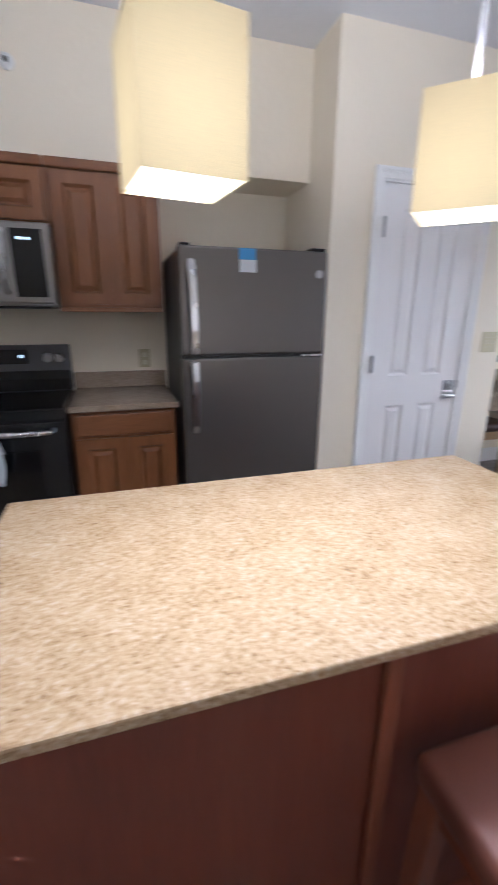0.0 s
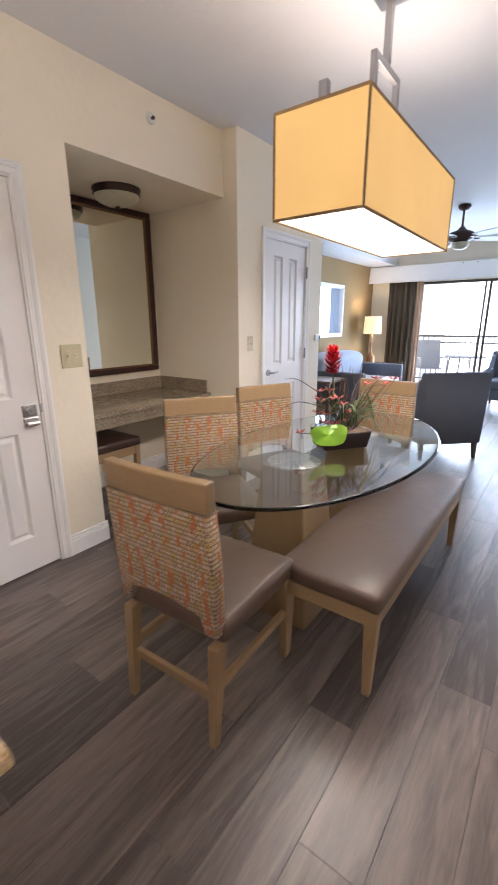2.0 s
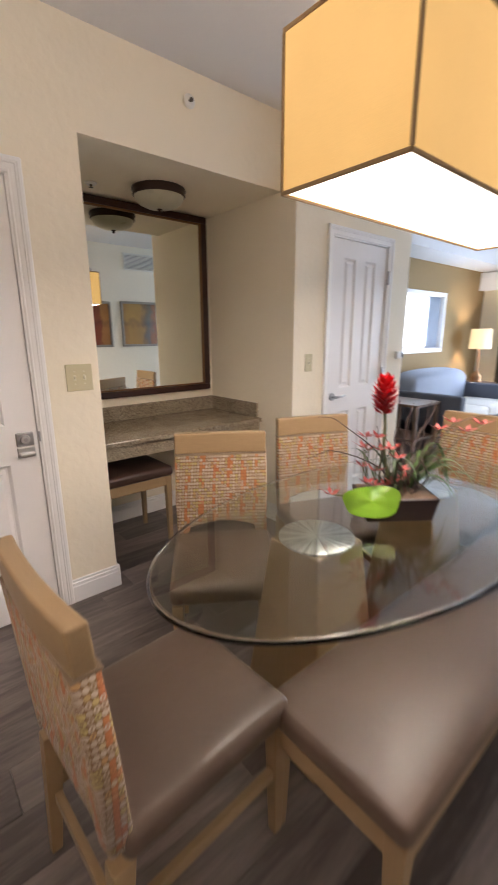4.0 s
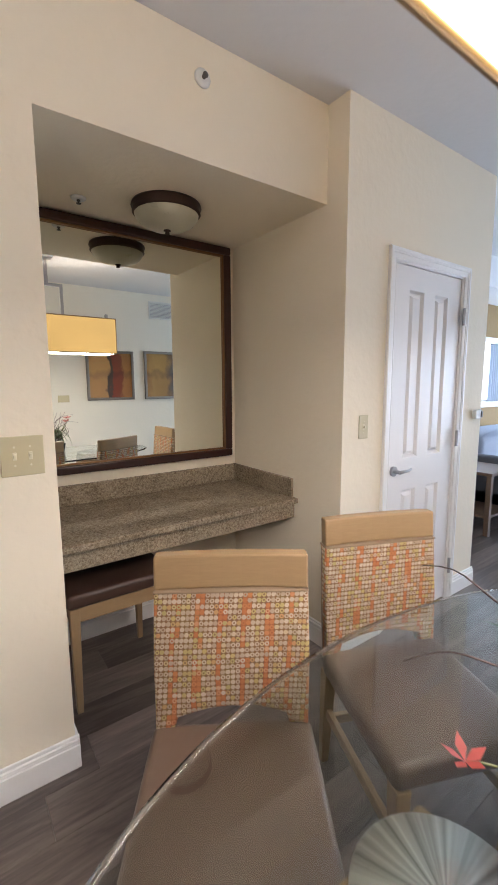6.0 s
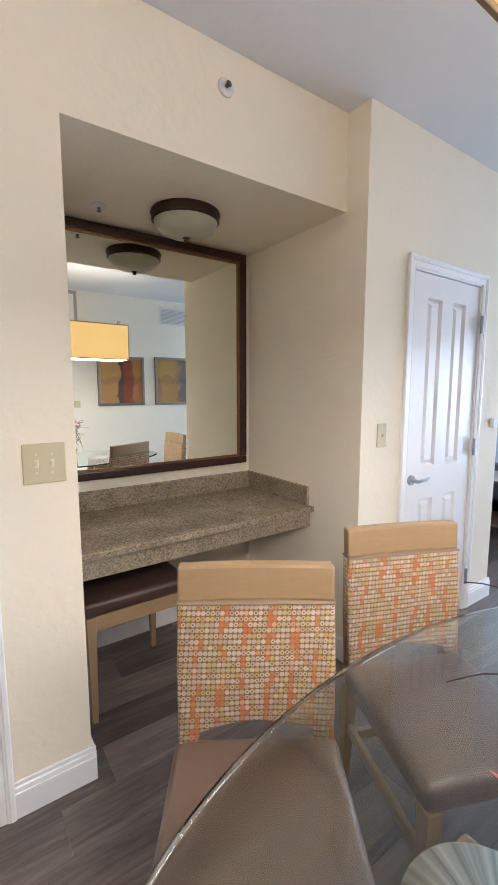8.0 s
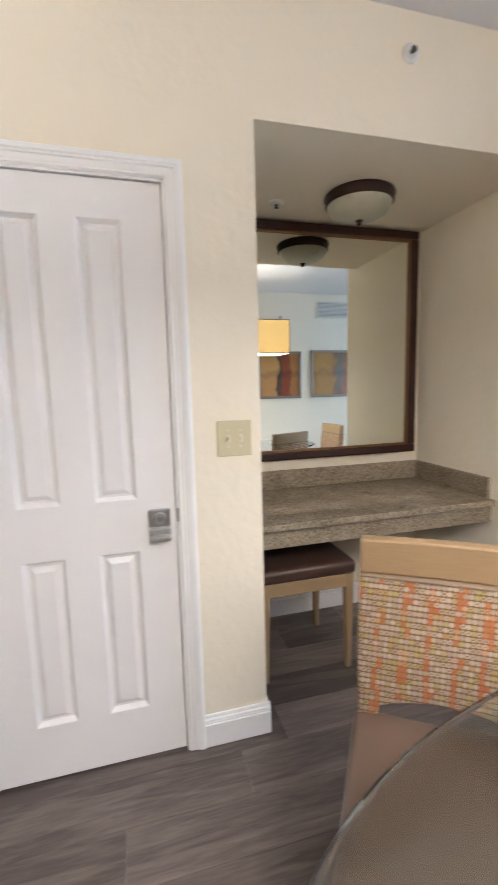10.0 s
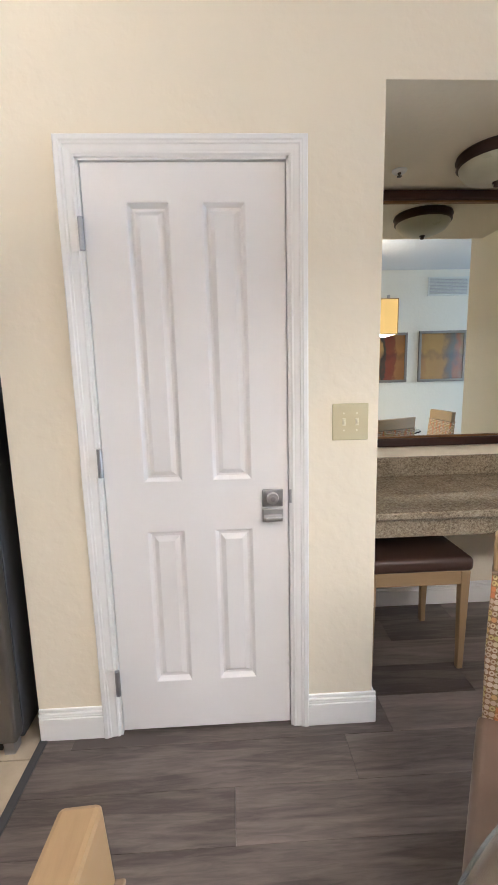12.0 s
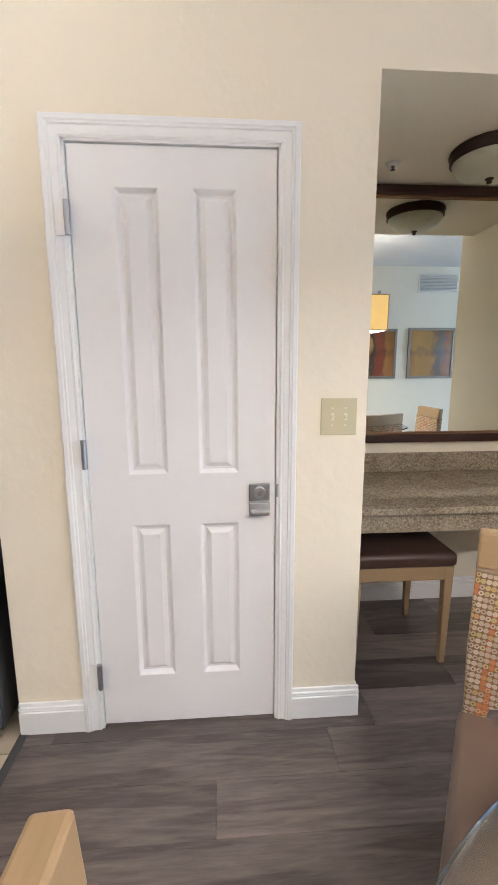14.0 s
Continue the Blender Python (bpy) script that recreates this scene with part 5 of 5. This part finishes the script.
BLADE = surface("pale_grey_blade", (0.55, 0.56, 0.58), 0.45, fine=(30, 0.08), bump=0.03)
for k in range(5):
    a = radians(22 + 72 * k)
    rot = Matrix.Rotation(a, 4, "Z")
    bm = box((0.13, -0.025, 2.328), (0.22, 0.025, 2.336), 0.002)
    bmesh.ops.transform(bm, matrix=rot, verts=bm.verts)
    br = part("blade_bracket", bm, BRONZE, fan)
    bm = prism([(0.2, -0.05), (0.35, -0.068), (0.6, -0.07), (0.66, -0.045), (0.67, 0.0), (0.66, 0.045), (0.6, 0.07), (0.35, 0.068), (0.2, 0.05)], "z", -0.004, 0.004)
    bmesh.ops.transform(bm, matrix=rot @ pose(0, 0, 2.34, -10), verts=bm.verts)
    part("blade", bm, BLADE, fan, "pale fan blade")

# ---------------------------------------------------------------- things seen in the mirror
def painting(x0, x1, z0, z1, bands, label):
    p = thing("framed_picture", label, "picture")
    y = -0.4495
    for lo, hi in (((x0, z0), (x1, z0 + 0.035)), ((x0, z1 - 0.035), (x1, z1)), ((x0, z0 + 0.035), (x0 + 0.035, z1 - 0.035)), ((x1 - 0.035, z0 + 0.035), (x1, z1 - 0.035))):
        part("frame_rail", box((lo[0], y, lo[1]), (hi[0], y + 0.03, hi[1]), 0.004), PEWTER, p, "pewter frame rail")
    m, nt, pr = begin("abstract_paint")
    pos = node(nt, "SeparateXYZ", Vector=nt.nodes.new("ShaderNodeTexCoord").outputs["Object"])
    cloud = node(nt, "TexNoise", Vector=coords(nt, (1, 1, 0.6)), Scale=7.0, Detail=5.0).outputs[0]
    across = calc(nt, "DIVIDE", calc(nt, "SUBTRACT", pos.outputs["X"], x0), x1 - x0)
    across = calc(nt, "ADD", across, calc(nt, "MULTIPLY_ADD", cloud, 0.5, -0.25))
    upward = calc(nt, "ADD", calc(nt, "DIVIDE", calc(nt, "SUBTRACT", pos.outputs["Z"], z0), z1 - z0), calc(nt, "MULTIPLY_ADD", cloud, 0.4, -0.2))
    fields = ramp(nt, across, *bands)
    glaze = ramp(nt, upward, (0.1, (0.50, 0.33, 0.20)), (0.42, (0.55, 0.36, 0.20)), (0.50, (0.34, 0.21, 0.13)), (0.54, (0.34, 0.22, 0.12)), (0.62, (0.62, 0.42, 0.18)), (0.95, (0.5, 0.34, 0.14)))
    mixed = nt.nodes.new("ShaderNodeMix")
    mixed.data_type, mixed.blend_type = "RGBA", "MULTIPLY"
    nt.links.new(fields, mixed.inputs[6])
    nt.links.new(glaze, mixed.inputs[7])
    mixed.inputs[0].default_value = 0.75
    nt.links.new(mixed.outputs[2], pr.inputs["Base Color"])
    pr.inputs["Roughness"].default_value = 0.25
    part("canvas", box((x0 + 0.034, y + 0.002, z0 + 0.034), (x1 - 0.034, y + 0.018, z1 - 0.034)), m, p, "abstract brown, ochre and red print")
    return p


# the tan stops from 0.78 on paint a lamp's reflection over the maroon
OCHRE_FIELDS = ((0.0, (0.62, 0.42, 0.20)), (0.42, (0.66, 0.46, 0.24)), (0.46, (0.10, 0.10, 0.11)), (0.53, (0.14, 0.11, 0.11)), (0.56, (0.36, 0.10, 0.08)), (0.72, (0.34, 0.12, 0.09)), (0.78, (0.55, 0.33, 0.16)), (1.0, (0.48, 0.27, 0.12)))
UMBER_FIELDS = ((0.0, (0.45, 0.28, 0.14)), (0.2, (0.62, 0.46, 0.22)), (0.5, (0.56, 0.40, 0.18)), (0.62, (0.24, 0.20, 0.17)), (0.72, (0.16, 0.20, 0.24)), (0.85, (0.40, 0.16, 0.10)), (1.0, (0.36, 0.30, 0.20)))
painting(3.79, 4.44, 1.215, 1.885, OCHRE_FIELDS, "abstract ochre and brown print in a pewter frame")
painting(4.60, 5.26, 1.215, 1.90, UMBER_FIELDS, "abstract red and umber print in a pewter frame")
vent = thing("wall_vent", "white louvred air vent high on the wall", "vent")
VY = -0.4495
for lo, hi in (((4.70, 2.36), (5.26, 2.38)), ((4.70, 2.585), (5.26, 2.605)), ((4.70, 2.38), (4.72, 2.585)), ((5.24, 2.38), (5.26, 2.585))):
    part("frame", box((lo[0], VY, lo[1]), (hi[0], VY + 0.012, hi[1]), 0.002), WHITE_PLASTIC, vent)
part("backing", box((4.72, VY, 2.38), (5.24, VY + 0.002, 2.585)), NICKEL, vent)
for k in range(11):
    bm = box((4.72, -0.007, -0.001), (5.24, 0.007, 0.001))
    bmesh.ops.transform(bm, matrix=pose(0, VY + 0.009, 2.391 + k * 0.0185, 40), verts=bm.verts)
    part("slat", bm, WHITE_PLASTIC, vent)
switch("light_switch", 3.42, 3.56, 1.20, 1.29, -0.443, 1, "almond plastic light switch plate")

# ---------------------------------------------------------------- plant on the table
px, py = 3.03, 0.945
pot = thing("planter", "dark brown rectangular planter with artificial tropical flowers", "planter", px, py, 0.752, -38)
bm = taper((0, 0, 0), (0, 0, 0.088), (0.235, 0.148), (0.265, 0.175), 0.006)
POT = surface("dark_brown_glaze", (0.032, 0.016, 0.016), 0.28, fine=(40, 0.1), bump=0.03)
GREEN = surface("leaf_green", (0.05, 0.095, 0.03), 0.45, fine=(50, 0.3), broad=(8, 0.3))
LIME = surface("lime_green_leaf", (0.30, 0.55, 0.045), 0.3, fine=(30, 0.1), broad=(8, 0.2), bump=0.05)
LEAF_MID = surface("mid_green_leaf", (0.11, 0.20, 0.055), 0.4, fine=(50, 0.25), broad=(8, 0.25))
RED = surface("scarlet_bract", (0.55, 0.015, 0.022), 0.4, fine=(50, 0.2), bump=0.05)
PINK = surface("coral_petal", (0.48, 0.10, 0.085), 0.5, fine=(50, 0.3), broad=(20, 0.4))
TWIG = surface("dark_twig", (0.055, 0.032, 0.026), 0.7)
STEM = surface("stem_green", (0.14, 0.15, 0.06), 0.5)
part("pot", bm, POT, pot, "dark brown glazed pot")
MOSS = surface("moss_and_pebbles", (0.12, 0.075, 0.045), 0.9, fine=(70, 0.7), broad=(25, 0.5), bump=1.0, distance=0.006)
part("filling", pillow((-0.125, -0.08, 0.07), (0.125, 0.08, 0.09), 0.006, 0.012), MOSS, pot)


def blade_leaf(points, width, fold=0.25):
    """A leaf along points: widest in its middle, folded a little along its rib."""
    bm = bmesh.new()
    pts = [Vector(p) for p in points]
    rows_ = []
    for k, p in enumerate(pts):
        d = (pts[min(k + 1, len(pts) - 1)] - pts[max(k - 1, 0)]).normalized()
        side = d.cross(Vector((0, 0, 1)))
        side = side.normalized() if side.length > 0.01 else Vector((1, 0, 0))
        up_ = side.cross(d)
        w = width * math.sin(math.pi * (0.08 + 0.9 * k / (len(pts) - 1))) / 2
        rows_.append([bm.verts.new(p - side * w + up_ * w * fold), bm.verts.new(p), bm.verts.new(p + side * w + up_ * w * fold)])
    for a, b in zip(rows_, rows_[1:]):
        for j in range(2):
            f = bm.faces.new((a[j], a[j + 1], b[j + 1], b[j]))
            f.smooth = True
    r = bmesh.ops.solidify(bm, geom=bm.faces[:], thickness=0.0012)
    return bm


def arc(a, b, rise, n=9, sway=0.0):
    a, b = Vector(a), Vector(b)
    return [a.lerp(b, k / n) + Vector((sway * math.sin(2.7 * k / n * math.pi), sway * math.cos(2.1 * k / n * math.pi) - sway, rise * math.sin(math.pi * k / n))) for k in range(n + 1)]


tube(arc((-0.03, 0.0, 0.08), (-0.055, 0.015, 0.37), 0.0, 6, 0.006), 0.006, "stem", STEM, pot)
fl = bmesh.new()
for k in range(60):
    t = k / 59
    a = k * 2.4
    z = 0.365 + 0.115 * t
    r = 0.016 + 0.036 * math.sin(math.pi * min(1, 0.2 + 0.75 * t))
    b = Vector((-0.055, 0.015, z))
    tip = b + Vector((math.cos(a) * r, math.sin(a) * r, 0.026 + 0.012 * t))
    s = Vector((-math.sin(a), math.cos(a), 0)) * 0.014
    mid = b.lerp(tip, 0.45) + Vector((math.cos(a), math.sin(a), 0)) * 0.006
    vs = [fl.verts.new(p) for p in (b, mid - s, tip, mid + s)]
    fl.faces.new(vs)
bmesh.ops.solidify(fl, geom=fl.faces[:], thickness=0.0015)
part("red_flower", fl, RED, pot, "scarlet feathered bromeliad flower")
# broad lime leaf, its face tilted up and outward
ll = bmesh.new()
ring = []
for k in range(40):
    a = 2 * math.pi * k / 40
    u = 0.105 * math.cos(a) * (1.12 if math.cos(a) < 0 else 1.0) * (1 + 0.05 * math.sin(5 * a))
    v = (0.062 + 0.012 * math.cos(a)) * math.sin(a)
    ring.append(ll.verts.new((u, v, 0.014 * math.cos(2 * a + 0.6) + 0.012 * math.sin(3 * a) - (6 * v * v if v < 0 else -4 * v * v))))
mid = [ll.verts.new((0.5 * q.co.x, 0.5 * q.co.y, 0.35 * q.co.z - 0.006)) for q in ring]
hub = ll.verts.new((0.0, 0, -0.008))
for k in range(40):
    n = (k + 1) % 40
    ll.faces.new((ring[k], ring[n], mid[n], mid[k]))
    ll.faces.new((mid[k], mid[n], hub))
bmesh.ops.solidify(ll, geom=ll.faces[:], thickness=0.002)
bmesh.ops.transform(ll, matrix=pose(-0.115, -0.11, 0.098, 42, 0, 4) @ Matrix.Scale(0.9, 4), verts=ll.verts)
part("broad_leaf", ll, LIME, pot, "broad glossy lime green leaf")
rng = random.Random(7)
for k in range(24):
    a = rng.uniform(0, 2 * math.pi)
    r = rng.uniform(0.1, 0.27)
    s = (rng.uniform(-0.08, 0.1), rng.uniform(-0.05, 0.05), 0.085)
    e = (s[0] + r * math.cos(a), s[1] + 0.75 * r * math.sin(a), rng.uniform(0.06, 0.24))
    part("grass_blade", blade_leaf(arc(s, e, rng.uniform(0.05, 0.12)), rng.uniform(0.007, 0.014)), GREEN, pot)
for e, rise in (((0.22, 0.03, 0.09), 0.1), ((0.26, -0.05, 0.06), 0.12), ((0.2, -0.1, 0.05), 0.09), ((0.17, 0.11, 0.1), 0.13), ((0.29, 0.0, 0.12), 0.08), ((0.25, 0.07, 0.03), 0.2), ((0.21, -0.03, 0.02), 0.17), ((0.3, -0.07, 0.04), 0.15)):
    part("strap_leaf", blade_leaf(arc((0.05, 0, 0.085), e, rise, 11), 0.019), LEAF_MID, pot, "mid green strap leaf")
for k in range(18):
    s = (rng.uniform(-0.06, 0.08), rng.uniform(-0.04, 0.04), 0.08)
    e = (s[0] + rng.uniform(-0.06, 0.2), s[1] + rng.uniform(-0.1, 0.1), rng.uniform(0.25, 0.43))
    tube(arc(s, e, 0.0, 10, rng.uniform(-0.045, 0.045)), 0.0027, "twig", TWIG, pot, ends=(1.2, 0.4))
for e in ((-0.28, 0.12, 0.34), (-0.33, 0.05, 0.2), (0.3, 0.1, 0.28), (0.34, 0.02, 0.36)):
    tube(arc((0.0, 0, 0.09), e, 0.09, 12, 0.02), 0.0024, "twig", TWIG, pot, ends=(1.2, 0.4))
for k in range(20):
    c = Vector((rng.uniform(-0.12, 0.12), rng.uniform(-0.08, 0.08), rng.uniform(0.12, 0.3)))
    if k < 4:
        c = Vector((0.17 + 0.04 * k, 0.06 - 0.02 * k, 0.3 + 0.03 * (k % 2)))
    if k == 4:
        c = Vector((-0.24, -0.03, 0.09))
    bl = bmesh.new()
    for j in range(5):
        a = j * 2 * math.pi / 5 + k
        d = Vector((math.cos(a), math.sin(a), 0.5)) * rng.uniform(0.03, 0.046)
        s = Vector((-math.sin(a), math.cos(a), 0.2)) * 0.009
        vs = [bl.verts.new(p) for p in (c, c + d * 0.5 - s, c + d, c + d * 0.5 + s)]
        bl.faces.new(vs)
    bmesh.ops.solidify(bl, geom=bl.faces[:], thickness=0.001)
    part("blossom", bl, PINK, pot, "coral pink silk blossom")
    base_ = Vector((max(-0.09, min(0.09, c.x)), max(-0.05, min(0.05, c.y)), 0.08))
    tube(arc(base_, c, 0.0, 6, 0.004), 0.002, "stem", STEM, pot)

# ---------------------------------------------------------------- balcony and outside
CONCRETE = surface("balcony_concrete", (0.42, 0.41, 0.39), 0.85, fine=(40, 0.2), broad=(2, 0.15), bump=0.3)
setting("balcony_floor", box((9.97, -2.0, -0.18), (11.6, 4.2, -0.02)), CONCRETE, "pale concrete balcony floor", "floor")
RAIL = surface("dark_rail_paint", (0.05, 0.048, 0.05), 0.5)
rl = thing("balcony_railing", "dark metal balcony railing with slim balusters", "railing")
part("top_rail", box((11.42, -2.0, 1.03), (11.47, 4.2, 1.07), 0.004), RAIL, rl)
part("mid_rail", box((11.43, -2.0, 0.9), (11.46, 4.2, 0.925), 0.003), RAIL, rl)
part("low_rail", box((11.43, -2.0, 0.08), (11.46, 4.2, 0.11), 0.003), RAIL, rl)
proto = None
for k in range(56):
    y = -1.95 + k * 0.11
    if proto is None:
        proto = part("baluster", box((11.438, -0.008, -0.0195), (11.452, 0.008, 1.0295)), RAIL, rl)
        proto.location.y = y
    else:
        o = new("baluster", proto.data)
        o.parent = rl
        o.location.y = y
SLING = surface("white_sling_mesh", (0.40, 0.42, 0.45), 0.7, fine=(200, 0.15), bump=0.2)
WHITE_METAL = surface("white_metal", (0.42, 0.43, 0.45), 0.4)


def patio_chair(x, y, rz):
    c = thing("patio_chair", "white sling patio chair on the balcony", "chair", x, y, -0.02, rz)
    bm = prism([(-0.22, 0.42), (0.24, 0.44), (0.24, 0.45), (-0.20, 0.435), (-0.36, 1.0), (-0.375, 1.0)], "y", -0.24, 0.24)
    part("sling", bm, SLING, c)
    for s in (-0.26, 0.26):
        tube([(0.27, s, 0), (0.25, s, 0.45), (0.24, s, 0.62), (0.18, s, 0.66), (-0.28, s, 0.64)], 0.014, "arm_frame", WHITE_METAL, c)
        tube([(-0.36, s, 0), (-0.26, s, 0.44), (-0.375, s, 1.0)], 0.014, "back_frame", WHITE_METAL, c)
    return c


patio_chair(10.55, 2.36, -150)
pt = thing("patio_table", "pale round patio table on the balcony", "table", 10.75, 1.75, -0.02)
part("tabletop", lathe([(0, 0.68), (0.4, 0.68), (0.41, 0.69), (0.4, 0.705), (0, 0.705)], 36), WHITE_METAL, pt)
for k in range(4):
    a = k * math.pi / 2 + 0.5
    part("leg", rod((0.34 * math.cos(a), 0.34 * math.sin(a), 0), (0.3 * math.cos(a), 0.3 * math.sin(a), 0.682), 0.013), RAIL, pt)
# bright haze over the lawn is mixed into its base colour
GRASS = surface("hazy_green_ground", (0.40, 0.46, 0.32), 0.95, fine=(0.6, 0.4), broad=(0.05, 0.3), bump=0)
setting("ground", box((9.97, -900, -12.4), (900, 900, -12.0)), GRASS, "hazy green lawn far below the balcony", "ground")
bm = bmesh.new()
n = 40
lo_, hi_ = [], []
for k in range(n + 1):
    a = radians(-75 + 190 * k / n)
    lo_.append(bm.verts.new((8 + 110 * math.cos(a), 110 * math.sin(a), -11.9)))
    hi_.append(bm.verts.new((8 + 110 * math.cos(a), 110 * math.sin(a), 75)))
for k in range(n):
    bm.faces.new((lo_[k], lo_[k + 1], hi_[k + 1], hi_[k]))
setting("backdrop", bm, SKYGLOW, "bright overexposed hazy sky", "sky")
# facade and window colours are paled to imitate distance haze
HAZE = surface("hazy_facade", (0.72, 0.74, 0.76), 0.8, fine=(0.5, 0.05), bump=0)
HAZE_DARK = surface("hazy_window_glass", (0.5, 0.55, 0.6), 0.3, bump=0)
tower = thing("apartment_building", "pale hazy apartment tower far away", "building", 88, 21, -12, 0)
part("wall", box((0, 0, 0), (8, 7, 21)), HAZE, tower)
part("roof", box((-0.3, -0.3, 21), (8.3, 7.3, 21.6)), HAZE, tower)
for i in range(6):
    for j in range(3):
        part("window", box((-0.06, 0.8 + j * 2.1, 2 + i * 3.1), (-0.01, 2.2 + j * 2.1, 3.6 + i * 3.1)), HAZE_DARK, tower)

# ---------------------------------------------------------------- floor pieces
TILE_X, TILE_Y = 1.235, 0.56
strip = thing("transition_strip", "grey metal threshold strip between tile and planks", "threshold")
strip["kind"] = "structure"
part("bar", box((TILE_X - 0.008, TILE_Y, -0.012), (TILE_X + 0.022, CLOSET_Y, 0.005), 0.002), SLATE_SIDE, strip)
floor = bpy.data.objects["floor"]
W_, L_ = 0.181, 1.22
shared = {}


def plank_piece(name, x0, x1, y0, y1, material, parent, z1=0.0):
    key = (name, round(x1 - x0, 3), round(y1 - y0, 3))
    if key not in shared:
        w, d, e = x1 - x0, y1 - y0, 0.0006
        bm = bmesh.new()
        t = [bm.verts.new(c) for c in ((e, e, 0), (w - e, e, 0), (w - e, d - e, 0), (e, d - e, 0))]
        s = [bm.verts.new(c) for c in ((0, 0, -0.002), (w, 0, -0.002), (w, d, -0.002), (0, d, -0.002))]
        u = [bm.verts.new(c) for c in ((0, 0, -0.0115), (w, 0, -0.0115), (w, d, -0.0115), (0, d, -0.0115))]
        bm.faces.new(t)
        for p, q in ((s, t), (u, s)):
            for k in range(4):
                bm.faces.new((p[k], p[(k + 1) % 4], q[(k + 1) % 4], q[k]))
        data = bpy.data.meshes.new(name)
        bmesh.ops.recalc_face_normals(bm, faces=bm.faces[:])
        bm.to_mesh(data)
        bm.free()
        data.materials.append(material)
        shared[key] = data
    ob = new(name, shared[key])
    ob.parent = parent
    ob.location = (x0, y0, z1)
    return ob


row, y = 0, -1.0
while y < LIV_Y - 0.01:
    y1 = min(y + W_, LIV_Y)
    x = -2.3 + [0.0, 0.43, 0.83, 0.2, 0.61, 1.03][row % 6] - L_
    while x < FAR_X:
        a, c = max(x, -2.3), min(x + L_, FAR_X)
        if y + 0.02 > TILE_Y:
            a = max(a, TILE_X + 0.022)
        if c - a > 0.01 and not (y1 < -0.6 and c < 5.4):
            plank_piece("plank", a + 0.0002, c - 0.0002, y + 0.0002, y1 - 0.0002, PLANK, floor)
        x += L_
    y = y1
    row += 1
ty = TILE_Y + 0.02
tiles = bpy.data.objects["floor"]
while ty < 2.94:
    tx = -2.3
    while tx < TILE_X - 0.02:
        plank_piece("tile", tx + 0.002, min(tx + 0.33, TILE_X - 0.008) - 0.002, ty + 0.002, min(ty + 0.33, 2.95) - 0.002, TILE, tiles)
        tx += 0.33
    ty += 0.33
